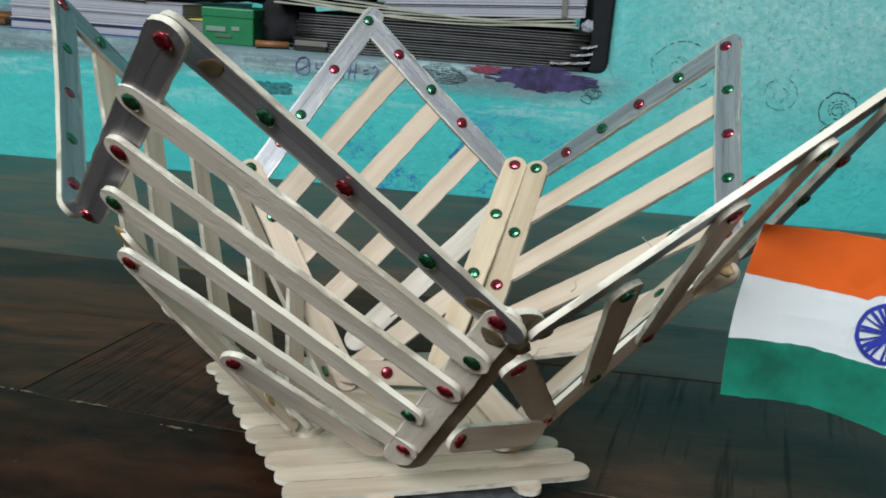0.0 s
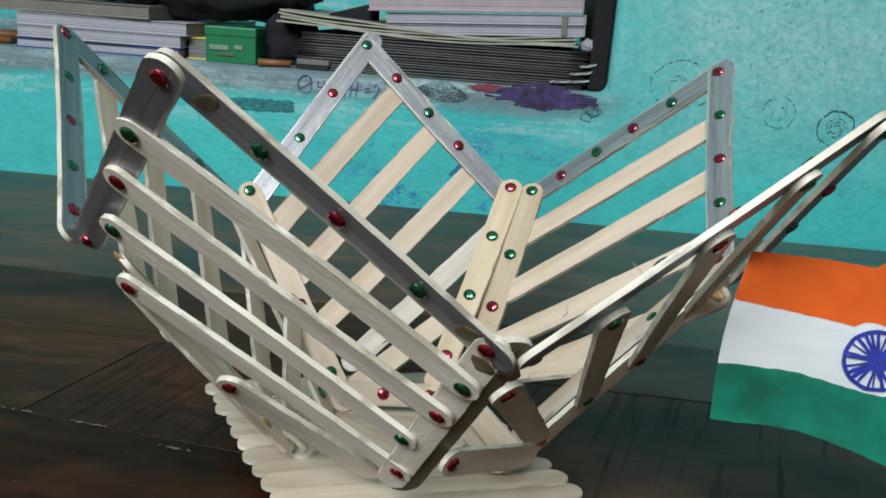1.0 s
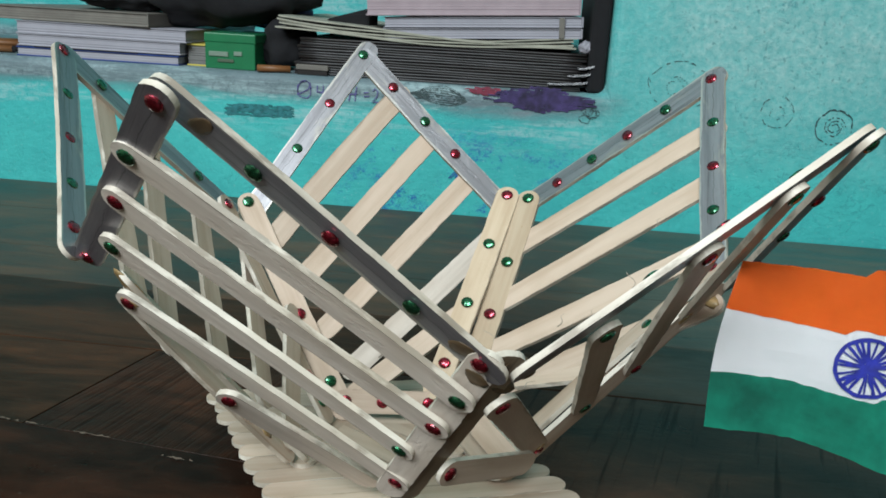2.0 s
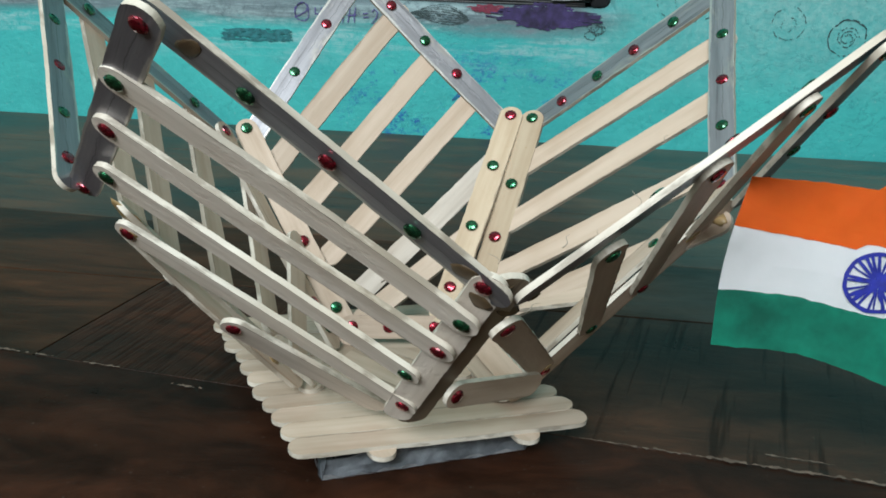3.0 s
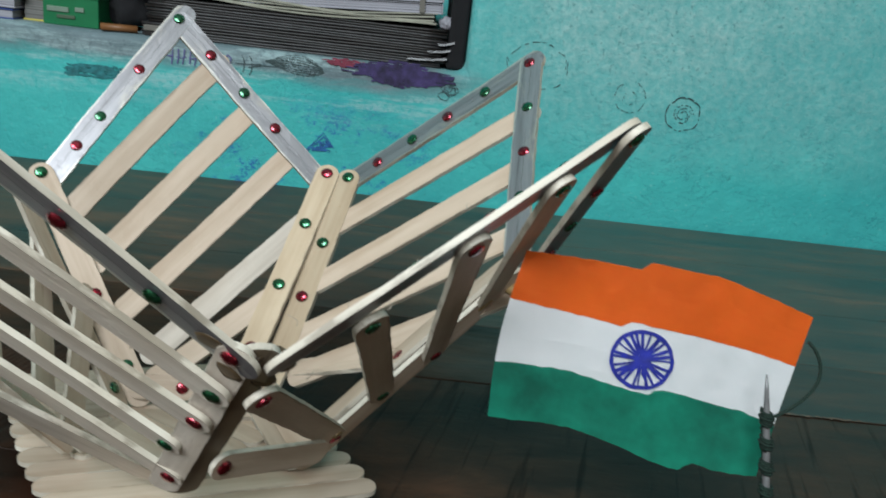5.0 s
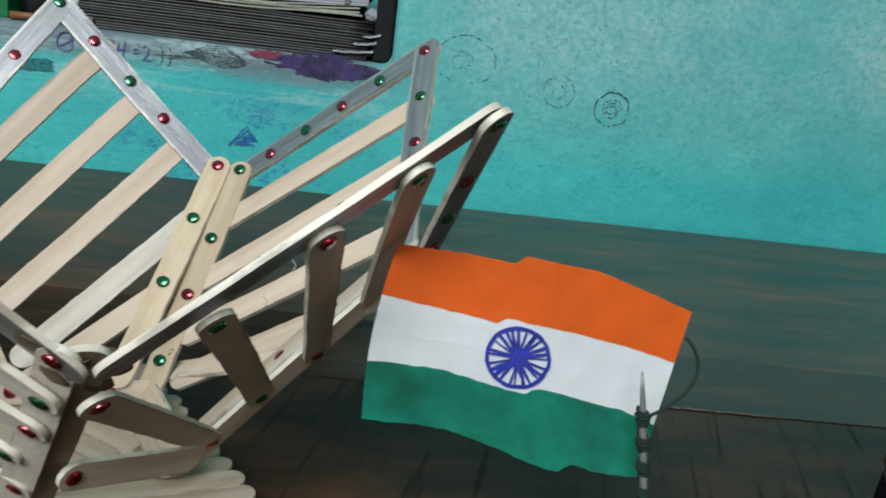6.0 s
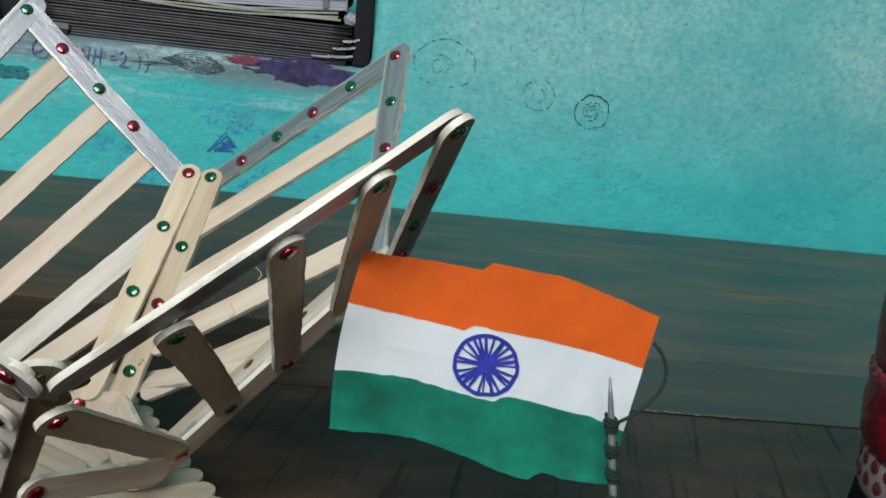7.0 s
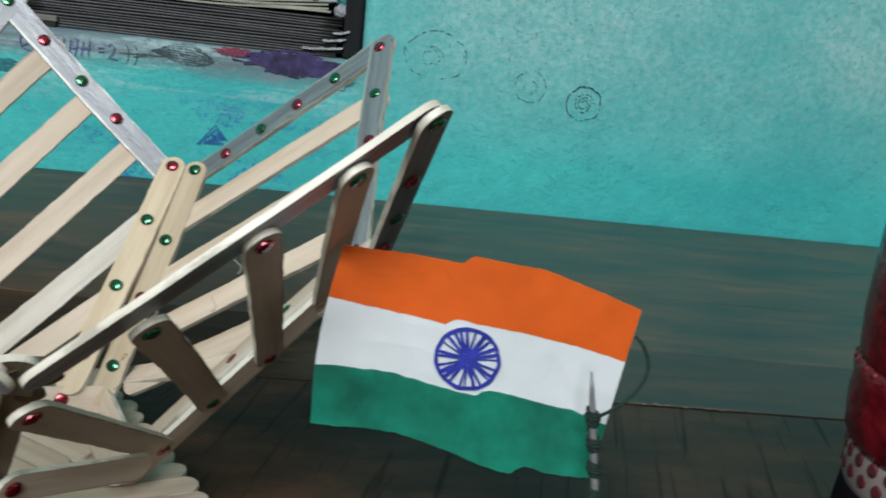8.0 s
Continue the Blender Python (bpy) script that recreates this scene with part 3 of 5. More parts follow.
def stick_bm(length=STICK, width=WIDE, thick=THICK, seg=6):
    bm = bmesh.new()
    h, r = length / 2 - width / 2, width / 2
    line = [(h + r * math.cos(a), r * math.sin(a)) for a in (math.pi * (k / seg - 0.5) for k in range(seg + 1))]
    line += [(-x, -y) for x, y in line]
    lo, hi = [bm.verts.new((x, y, -thick / 2)) for x, y in line], [bm.verts.new((x, y, thick / 2)) for x, y in line]
    bm.faces.new(lo[::-1])
    bm.faces.new(hi)
    n = len(line)
    for k in range(n):
        f = bm.faces.new((lo[k], lo[(k + 1) % n], hi[(k + 1) % n], hi[k]))
        f.material_index, f.smooth = 1, True
        for ring in (lo, hi):
            bm.edges.get((ring[k], ring[(k + 1) % n])).smooth = False
    return bm


def used_stick(seed):
    """A stick with a slight bow, warp and uneven, rubbed outline."""
    rng = random.Random(seed)
    bm = bmesh.new()
    width, n = WIDE * rng.uniform(0.97, 1.04), 44
    h, r = STICK / 2 - width / 2, width / 2
    sway, bow, twist = rng.uniform(-0.0006, 0.0006), rng.uniform(-0.0007, 0.0007), rng.uniform(-0.03, 0.03)
    right = [(h + r * math.cos(a), r * math.sin(a)) for a in (math.pi * (k / 8 - 0.5) for k in range(9))]
    top = [(h - 2 * h * k / n, r) for k in range(1, n)]
    line = right + top + [(-x, -y) for x, y in right] + [(-x, -y) for x, y in top]

    def bend(x, y, z):
        q = 1 - (2 * x / STICK) ** 2
        wob = 1 + 0.045 * noise.noise((x * 160, y * 90 + seed * 3.1, 0.5)) + 0.03 * noise.noise((x * 700, y * 300 + seed * 1.7, 4.5))
        y = y * wob + sway * q
        return x + 0.0003 * noise.noise((y * 500, seed, x * 40)), y, z + bow * q + twist * y * x / STICK * 2
    lo, hi = [bm.verts.new(bend(x, y, -THICK / 2)) for x, y in line], [bm.verts.new(bend(x, y, THICK / 2)) for x, y in line]
    m = len(line)
    # the broad faces as cross strips, so that they follow the bend
    for ring, flip in ((lo, True), (hi, False)):
        cells = [[ring[k] for k in range(0, 9)]]
        ups, downs = [8 + k for k in range(n)], [(m - k) % m for k in range(n)]
        for k in range(n - 1):
            cells.append([ring[downs[k]], ring[ups[k]], ring[ups[k + 1]], ring[downs[k + 1]]])
        last_up, last_dn = ups[-1], downs[-1]
        cells.append([ring[last_dn]] + [ring[k] for k in range(last_up, last_dn)])
        for c in cells:
            bm.faces.new(c)
    for k in range(m):
        f = bm.faces.new((lo[k], lo[(k + 1) % m], hi[(k + 1) % m], hi[k]))
        f.material_index, f.smooth = 1, True
    for ring in (lo, hi):
        for k in range(m):
            bm.edges.get((ring[k], ring[(k + 1) % m])).smooth = False
    bmesh.ops.recalc_face_normals(bm, faces=bm.faces)
    return bm


STICKS = {kind: [mesh_of(kind + "_stick", used_stick(seed + j), mat, EDGE) for j in range(6)] for kind, mat, seed in (("wood", WOOD, 1), ("silver", SILVER, 20), ("worn", WORN_LIT, 40), ("amber", AMBER, 60), ("shaded", SHADED, 80))}


def gem_mesh(name, mat, r=0.00262):
    """A low dome cut in small facets."""
    bm = bmesh.new()
    rings = [(1.0, 0.0), (1.0, 0.20), (0.80, 0.36), (0.42, 0.46)]
    loops = [[bm.verts.new((r * q * math.cos(2 * math.pi * (k + 0.5 * j) / 10), r * q * math.sin(2 * math.pi * (k + 0.5 * j) / 10), r * z)) for k in range(10)] for j, (q, z) in enumerate(rings)]
    for a, b in zip(loops, loops[1:]):
        for k in range(10):
            bm.faces.new((a[k], a[(k + 1) % 10], b[k]))
            bm.faces.new((a[(k + 1) % 10], b[(k + 1) % 10], b[k]))
    tip = bm.verts.new((0, 0, r * 0.48))
    for k in range(10):
        bm.faces.new((loops[-1][k], loops[-1][(k + 1) % 10], tip))
    return mesh_of(name, bm, mat)


GEMS = {"r": gem_mesh("red_gem", RED_GEM), "g": gem_mesh("green_gem", GREEN_GEM)}
BASKET_AT = Vector((CENTRE.x, CENTRE.y, 0.0135))
basket = thing("stick_basket", "five-sided flared basket of ice-cream sticks with red and green gems", "basket", BASKET_AT)
jig = random.Random(11)


def laid(p, q, normal, data, lift=0.0, name="stick", label=""):
    """A stick from tip p to tip q, its broad face towards normal, raised by lift along it."""
    p, q = Vector(p), Vector(q)
    x = (q - p).normalized()
    z = (normal - x * normal.dot(x)).normalized()
    y = z.cross(x)
    if isinstance(data, list):
        data = data[jig.randrange(len(data))]
    mid = (p + q) / 2 + z * lift - BASKET_AT
    m = Matrix((x, y, z)).transposed().to_4x4()
    m.translation = mid
    ob = part(name, data, basket, m @ pose(0, 0, 0, jig.uniform(-1.2, 1.2), 0, 0), label)
    ob.scale.x = (q - p).length / STICK
    return ob


def gem(stick, s, side, colour, off=0.0):
    m = Matrix.Translation((s, off, side * THICK / 2)) @ pose(0, 0, 0, 0 if side > 0 else 180, 0, jig.uniform(0, 45))
    part("gem", GEMS[colour], stick, m, "red faceted gem" if colour == "r" else "green faceted gem")


# five panels, each a fan of sticks: the silver rail from the peak down to one joint, rungs from it to the lower rail below the
# other joint, a strut beside the next panel's lower rail and a short stick low down; all from tip to tip
PANELS = [
    {"rail": ((0.0683, 0.6049, 0.1676), (0.1520, 0.5764, 0.0958)),
     "lower": ((0.0286, 0.5449, 0.1032), (0.0889, 0.5013, 0.0168)),
     "strut": ((0.1507, 0.5761, 0.1092), (0.1245, 0.5085, 0.0267)),
     "short": ((0.1441, 0.5467, 0.0639), (0.0867, 0.5060, 0.0223)),
     "rungs": [
         ((0.0747, 0.6094, 0.1711), (0.0315, 0.5411, 0.0929)),
         ((0.0937, 0.6027, 0.1509), (0.0408, 0.5340, 0.0791)),
         ((0.1133, 0.5955, 0.1333), (0.0556, 0.5268, 0.0628)),
         ((0.1343, 0.5884, 0.1154), (0.0708, 0.5199, 0.0466)),
         ((0.1538, 0.5790, 0.0949), (0.0842, 0.5129, 0.0312)),
     ]},
    {"rail": ((0.2357, 0.5631, 0.1714), (0.2316, 0.4901, 0.0993)),
     "lower": ((0.1608, 0.5730, 0.1089), (0.1368, 0.5082, 0.0232)),
     "strut": ((0.2364, 0.4943, 0.1061), (0.1592, 0.4756, 0.0242)),
     "short": ((0.1999, 0.4812, 0.0614), (0.1403, 0.5225, 0.0283)),
     "rungs": [
         ((0.2402, 0.5592, 0.1720), (0.1541, 0.5725, 0.0983)),
         ((0.2394, 0.5420, 0.1517), (0.1529, 0.5572, 0.0824)),
         ((0.2371, 0.5234, 0.1322), (0.1495, 0.5392, 0.0619)),
         ((0.2360, 0.5008, 0.1100), (0.1464, 0.5236, 0.0438)),
         ((0.2347, 0.4831, 0.0922), (0.1461, 0.5123, 0.0297)),
     ]},
    {"rail": ((0.2485, 0.4150, 0.1673), (0.1568, 0.3875, 0.0959)),
     "lower": ((0.2346, 0.4856, 0.0984), (0.1574, 0.4669, 0.0165)),
     "strut": ((0.1570, 0.3849, 0.1049), (0.1218, 0.4362, 0.0237)),
     "short": ((0.1368, 0.4175, 0.0465), (0.1681, 0.4597, 0.0295)),
     "rungs": [
         ((0.2474, 0.4084, 0.1667), (0.2380, 0.4906, 0.0954)),
         ((0.2294, 0.4057, 0.1514), (0.2214, 0.4922, 0.0781)),
         ((0.2078, 0.4007, 0.1339), (0.2041, 0.4822, 0.0608)),
         ((0.1819, 0.3966, 0.1100), (0.1863, 0.4763, 0.0452)),
         ((0.1539, 0.3927, 0.0863), (0.1706, 0.4751, 0.0261)),
     ]},
    {"rail": ((0.0717, 0.3646, 0.1709), (0.0113, 0.4348, 0.1034)),
     "lower": ((0.1512, 0.3821, 0.1054), (0.1178, 0.4308, 0.0285)),
     "strut": ((0.0260, 0.4289, 0.1017), (0.0822, 0.4587, 0.0213)),
     "short": ((0.0646, 0.4140, 0.0695), (0.1113, 0.4461, 0.0212)),
     "rungs": [
         ((0.0630, 0.3760, 0.1716), (0.1551, 0.3855, 0.0960)),
         ((0.0492, 0.3853, 0.1542), (0.1473, 0.3925, 0.0845)),
         ((0.0378, 0.3986, 0.1372), (0.1396, 0.4025, 0.0688)),
         ((0.0284, 0.4128, 0.1188), (0.1282, 0.4141, 0.0533)),
         ((0.0255, 0.4271, 0.0951), (0.1260, 0.4252, 0.0346)),
     ]},
    {"rail": ((-0.0263, 0.4914, 0.1685), (0.0261, 0.5528, 0.0880)),
     "lower": ((0.0229, 0.4357, 0.0928), (0.0750, 0.4634, 0.0182)),
     "strut": ((0.0212, 0.5361, 0.1040), (0.0828, 0.4934, 0.0181)),
     "short": ((0.0587, 0.5195, 0.0604), (0.0743, 0.4633, 0.0217)),
     "rungs": [
         ((-0.0265, 0.4951, 0.1689), (0.0111, 0.4265, 0.1059)),
         ((-0.0184, 0.5073, 0.1526), (0.0269, 0.4394, 0.0835)),
         ((-0.0058, 0.5223, 0.1332), (0.0374, 0.4405, 0.0683)),
         ((0.0084, 0.5369, 0.1114), (0.0508, 0.4552, 0.0494)),
         ((0.0241, 0.5551, 0.0919), (0.0615, 0.4716, 0.0345)),
     ]},
]
# gems on the inner faces: millimetres from the stick's first tip, and colour
INNER = [
    {"rail": ((3.4, "g"), (26.4, "r"), (50.4, "g"), (72.8, "r")), "top": ((41.4, "r"), (70.6, "g"), (87.8, "r")),
     "lower": ((4.4, "g"), (29.4, "g"), (62.6, "r"), (95.8, "g")), "strut": ((4.6, "r"), (31.6, "g"), (62.6, "g"), (92.8, "r"))},
    {"rail": ((29.4, "g"), (52, "r"), (73.4, "g")), "top": ((7, "r"), (30, "g"), (50, "r"), (69.4, "g"), (89, "r")),
     "lower": ((4.2, "g"), (38.2, "g"), (64.6, "r"), (94, "g")), "strut": ((7, "r"), (40, "g"), (66, "r"))},
    {"rail": ((24, "g"), (48, "r"), (72, "g")), "top": ((28, "g"), (50, "r"), (72, "g")), "lower": ((7, "g"),), "strut": ()},
    {"rail": (), "top": (), "lower": (), "strut": ()},
    {"rail": ((2, "r"), (21.4, "g"), (79.8, "g"), (98.4, "r")), "top": ((26.6, "g"), (48.4, "r"), (69.4, "g"), (88.2, "r")),
     "lower": (), "strut": ((5, "r"), (59, "r"), (91.4, "r"), (104, "g"))},
]
# gems on the outer faces of the silver sticks
OUTER = [
    {"rail": ((6, "r"),), "top": ((36, "g"), (66, "r"), (90, "g"))},
    {"rail": ((6, "r"),), "top": ((28, "g"), (48, "r"), (70, "g"), (92, "r"))},
    {"rail": (), "top": ((5, "g"), (36.6, "r"), (62, "g"), (86, "r"))},
    {"rail": ((6, "r"), (111, "r")), "top": ((33.6, "g"), (58.8, "r"), (86.6, "g"), (111, "r"))},
    {"rail": ((6, "r"),), "top": ((26, "g"), (48, "r"), (70, "g"))},
]
NEAR = CENTRE + Vector((0, 0, 0.25))
NORMALS = []
for P in PANELS:
    (a, b), (c, d) = [[Vector(v) for v in P[k]] for k in ("rail", "lower")]
    n = (b - a).cross(c - a).normalized()
    NORMALS.append(-n if n.dot((a + d) / 2 - NEAR) < 0 else n)


def studded(stick, gems, side):
    """Gems along a stick, counted in millimetres from its first tip."""
    half = STICK / 2 * stick.scale.x
    for mm, colour in gems:
        gem(stick, (mm * 0.001 - half) / stick.scale.x, side, colour)


feet = []
for i, P in enumerate(PANELS):
    n = NORMALS[i]
    rail = laid(*P["rail"], n, STICKS["silver"], name="rail", label="silver-painted stick")
    studded(rail, INNER[i]["rail"], -1)
    studded(rail, OUTER[i]["rail"], 1)
    corner = NORMALS[i] + NORMALS[(i + 1) % 5]
    lower = laid(*P["lower"], {1: n.lerp(NORMALS[0], 0.3), 2: n + Vector((0.03, -0.27, 0.22)), 3: n.lerp(NORMALS[2], 0.12)}.get(i, n), STICKS["amber" if i == 1 else "worn" if i == 3 else "wood"], name="rail")
    if i == 1:
        lower.scale.y = 1.12
    studded(lower, INNER[i]["lower"], -1)
    p, q = (Vector(v) for v in P["lower"])
    feet.append(q - (q - p).normalized() * 0.004)
    for k, ends in enumerate(P["rungs"]):
        kind = "silver" if k == 0 else "worn" if i == 3 or (i == 0 and k == 4) else "wood"
        tilt = n + Vector((0.05, -0.45, 0.12)) if (i, k) == (2, 4) else n
        rung = laid(*ends, tilt, STICKS[kind], 0.0013 if (i, k) == (3, 1) else 0.0, name="rung", label="silver-painted stick" if kind == "silver" else "")
        length = STICK * rung.scale.x * 1000
        if k == 0:
            studded(rung, INNER[i]["top"], -1)
            studded(rung, OUTER[i]["top"], 1)
        else:
            studded(rung, ((5, "rg"[k % 2]),) if i == 4 else ((5, "rg"[k % 2]), (length - 5, "rg"[k % 2])), 1)
    # strut 2 is drawn in the wood that carries its shade as colour
    strut = laid(*P["strut"], n if i == 4 else corner, STICKS["amber" if i == 0 else "shaded" if i == 2 else "wood"], name="strut")
    if i == 0:
        strut.scale.y = 1.10
    studded(strut, INNER[i]["strut"], -1)
    p, q = (Vector(v) for v in P["short"])
    facing = {4: n, 2: Vector((0.40, -0.62, -0.10)), 3: n.lerp(Vector((-0.20, -0.60, 0.62)), 0.30)}.get(i, corner)
    cross = laid(p, q, facing, mesh_of("short_stick", stick_bm((q - p).length), WORN_LIT if i == 3 else WOOD, EDGE), name="rung")
    cross.scale.x = 1
    gem(cross, 0.0045 - (q - p).length / 2, 1, "r")

# dried amber glue at the joints
def glue_blob(seed, mat=GLUE):
    bm = bmesh.new()
    bmesh.ops.create_icosphere(bm, subdivisions=2, radius=1.0)
    for v in bm.verts:
        q = 1 + 0.45 * noise.noise(v.co * 1.3 + Vector((seed * 2.7, 0, 0)))
        v.co = Vector((v.co.x * 0.0040 * q, v.co.y * 0.0024 * q, v.co.z * 0.0007 * q))
    for f in bm.faces:
        f.smooth = True
    return mesh_of("glue", bm, mat)


BLOBS = [glue_blob(k) for k in range(4)]
BROWN_BLOB = glue_blob(9, BROWN_GLUE)
for i, P in enumerate(PANELS):
    n, Me = NORMALS[i], Vector(P["rail"][1])
    Ms, b = (Vector(v) for v in P["lower"])
    d = (b - Ms).normalized()
    Ms, b = Ms + d * 0.006, b - d * 0.030
    for k, (c, out) in enumerate(((Ms + d * 0.014, 1.1 if i == 4 else 0.2), (Ms + d * 0.071, -0.4), (b + d * 0.010, 0.3), (Me + d * 0.010, 0.4))):
        if (i == 3 and k in (0, 2)) or (k == 3 and i != 1) or (k == 1 and i < 2):
            continue
        m = Matrix((d, n.cross(d), n)).transposed().to_4x4()
        m.translation = c + n * THICK * out - BASKET_AT
        part("glue", BLOBS[(i + k) % 4], basket, m @ pose(0, 0, 0, 0, 0, 40 * k), "dried amber glue")

for at, size in (((0.1585, 0.3925, 0.0975), 1.5), ((0.1545, 0.3960, 0.0900), 1.1)):
    part("glue", BROWN_BLOB, basket, Matrix.Translation(Vector(at) - BASKET_AT) @ pose(0, 0, 0, 80, 20, 30) @ Matrix.Scale(size, 4), "dried dark brown glue")



def film_of_glue(panel, key, at, side, blob, turn, size, label):
    """A thin film of glue on a stick of a panel, at metres from its first tip."""
    p, q = (Vector(v) for v in (PANELS[panel]["rungs"][0] if key == "top" else PANELS[panel]["rungs"][4] if key == "last" else PANELS[panel][key]))
    d, z = (q - p).normalized(), NORMALS[panel] * side
    m = Matrix((d, z.cross(d), z)).transposed().to_4x4()
    m.translation = p + d * at + z * (THICK / 2 - 0.0001) - BASKET_AT
    part("glue", blob, basket, m @ pose(0, 0, 0, 0, 0, turn) @ Matrix.Diagonal((*size, 1)), label)


film_of_glue(3, "top", 0.0165, 1, glue_blob(14, BROWN_GLUE), 70, (1.1, 1.2, 0.3), "thin smear of dark brown glue")
film_of_glue(3, "top", 0.1040, 1, glue_blob(22, BROWN_GLUE), 30, (1.0, 1.3, 0.3), "thin smear of dark brown glue")
film_of_glue(3, "lower", 0.0120, 1, glue_blob(23, BROWN_GLUE), 80, (1.1, 1.2, 0.3), "thin smear of dark brown glue")
film_of_glue(2, "strut", 0.0100, 1, glue_blob(24, BROWN_GLUE), 10, (1.6, 1.3, 0.4), "thin smear of dark brown glue")
film_of_glue(3, "last", 0.0050, 1, BLOBS[2], 20, (1.0, 1.2, 0.4), "dried amber glue")
film_of_glue(3, "rail", 0.1105, 1, BLOBS[0], 10, (0.9, 1.3, 0.3), "dried amber glue")
film_of_glue(3, "strut", 0.0060, 1, BLOBS[3], 0, (2.0, 1.7, 0.6), "dried amber glue")
film_of_glue(4, "top", 0.0900, -1, BLOBS[1], 60, (1.1, 1.3, 0.4), "dried amber glue")

# fibres standing off the cut edges of the sticks
for at, lean in (((0.171, 0.446, 0.090), 0.5), ((0.196, 0.452, 0.104), -0.2), ((0.160, 0.444, 0.066), 0.9), ((0.185, 0.470, 0.083), 0.2), ((0.150, 0.500, 0.060), -0.6), ((0.118, 0.398, 0.094), 0.4), ((0.210, 0.515, 0.110), 0.6)):
    base, line = Vector(at) - BASKET_AT, []
    for k in range(7):
        f = k / 6
        line.append(base + Vector((0.007 * lean * f + 0.0012 * math.sin(5 * f + lean), 0.002 * f, 0.0055 * f * (1 - 0.5 * f * abs(lean)))))
    part("splinter", tube(line, [0.00022 * (1 - 0.6 * k / 6) for k in range(7)], 4), basket, None, "", EDGE)

# flat sticks round the foot, and the square plate below
PLATE_Z = 0.0135
for i in range(5):
    p, q = feet[i].copy(), feet[(i + 1) % 5].copy()
    p.z = q.z = PLATE_Z + 0.0021
    inward = (CENTRE - (p + q) / 2)
    inward.z = 0
    inward.normalize()
    L = (q - p).length + 0.002
    if i not in (2, 3):
        laid(p + inward * 0.004, q + inward * 0.004, Vector((0, 0, 1)), mesh_of("foot_stick", stick_bm(L), WOOD, EDGE), 0.001 * (i % 2), name="foot_stick").scale.x = 1
    if i < 2:
        rise = Vector((0, 0, 0.009))
        lip = laid(p + rise, q + rise, -inward + Vector((0, 0, -0.5)), mesh_of("foot_stick", stick_bm(L + 0.008), WOOD, EDGE), 0.0, name="foot_stick")
        lip.scale.x = 1
        for along in (-0.025, -0.009, 0.011) if i == 0 else (-0.026,):
            gem(lip, along, -1, "r")
PLATE_TURN = 19.6
turn = pose(0.1043, 0.4891, PLATE_Z, 0, 0, PLATE_TURN)
plate = part("plate", STICKS["wood"][0], basket, Matrix.Translation(-BASKET_AT) @ turn, "square plate of sticks laid side by side")
for k in range(-5, 6):
    if k:
        part("plate_stick", STICKS["wood"][k % 6], plate, Matrix.Translation((-0.0026 * k + jig.uniform(-0.0012, 0.0012), k * 0.01025, 0.0)) @ pose(0, 0, 0, 0, 0, jig.uniform(-0.5, 0.5)))
for x in (-0.0232, 0.032):
    part("cross_stick", STICKS["wood"][2], plate, Matrix.Translation((x, -0.0055, -0.0021)) @ pose(0, 0, 0, 0, 0, 104 + jig.uniform(-1, 1)))
FLOOR_STICK = mesh_of("floor_stick", stick_bm(0.060), WOOD, EDGE)
for y in (-0.020, -0.0095, 0.001, 0.0115):
    part("floor_stick", FLOOR_STICK, basket, Matrix.Translation(-BASKET_AT) @ pose(0.109, 0.489, PLATE_Z + 0.0021, 0, 0, -31) @ pose(0, y, 0, 0, 0, 0))

# silvered card tray under the plate
tray = thing("card_tray", "shallow grey silvered card tray under the stick basket", "tray", (0.1132, 0.4798, 0.0))
tray.rotation_euler = (0, 0, radians(PLATE_TURN + 3))
bm = bmesh.new()
a = 0.0396
box(bm, -a + 0.002, a - 0.002, -a + 0.002, a - 0.002, 0.0, 0.001)
part("base", bm, tray, None, "", FOIL)
for side in range(4):
    bm, cols = bmesh.new(), []
    for k in range(41):
        x = -a + 2 * a * k / 40
        cols.append([])
        for j in range(5):
            z = 0.0002 + 0.0075 * j / 4
            dent = 0.0011 * noise.noise((x * 75, z * 260, side * 3.3)) + 0.0005 * noise.noise((x * 240, z * 500, side * 7.1))
            cols[-1].append(bm.verts.new((x, -a + 0.0016 * j / 4 + (dent if 0 < k < 40 else 0), z + (0.0006 * noise.noise((x * 180, side, 2)) if j == 4 else 0))))
    for p, q in zip(cols, cols[1:]):
        for j in range(4):
            bm.faces.new((p[j], q[j], q[j + 1], p[j + 1]))
    bmesh.ops.solidify(bm, geom=list(bm.faces), thickness=0.0005)
    part("rim", bm, tray, pose(0, 0, 0, 0, 0, 90 * side), "crumpled silvered card side", FOIL)
torn = random.Random(17)
for side in range(4):
    bm = bmesh.new()
    prev = None
    for k in range(29):
        x = -a + 2 * a * k / 28
        z0, z1 = 0.0003, 0.0006 + 0.0016 * torn.random() ** 2 + (0.0020 if k < 2 else 0.0)
        cur = bm.verts.new((x, -a - 0.0003, z0)), bm.verts.new((x + 0.0006 * torn.random(), -a - 0.0005 - 0.0005 * torn.random(), z1))
        if prev:
            bm.faces.new((prev[0], cur[0], cur[1], prev[1]))
        prev = cur
    bmesh.ops.solidify(bm, geom=list(bm.faces), thickness=0.0002)
    part("torn_edge", bm, tray, pose(0, 0, 0, 0, 0, 90 * side), "pale torn paper edge", CHIP_PAPER)
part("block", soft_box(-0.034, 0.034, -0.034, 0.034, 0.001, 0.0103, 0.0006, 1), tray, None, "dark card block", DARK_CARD)

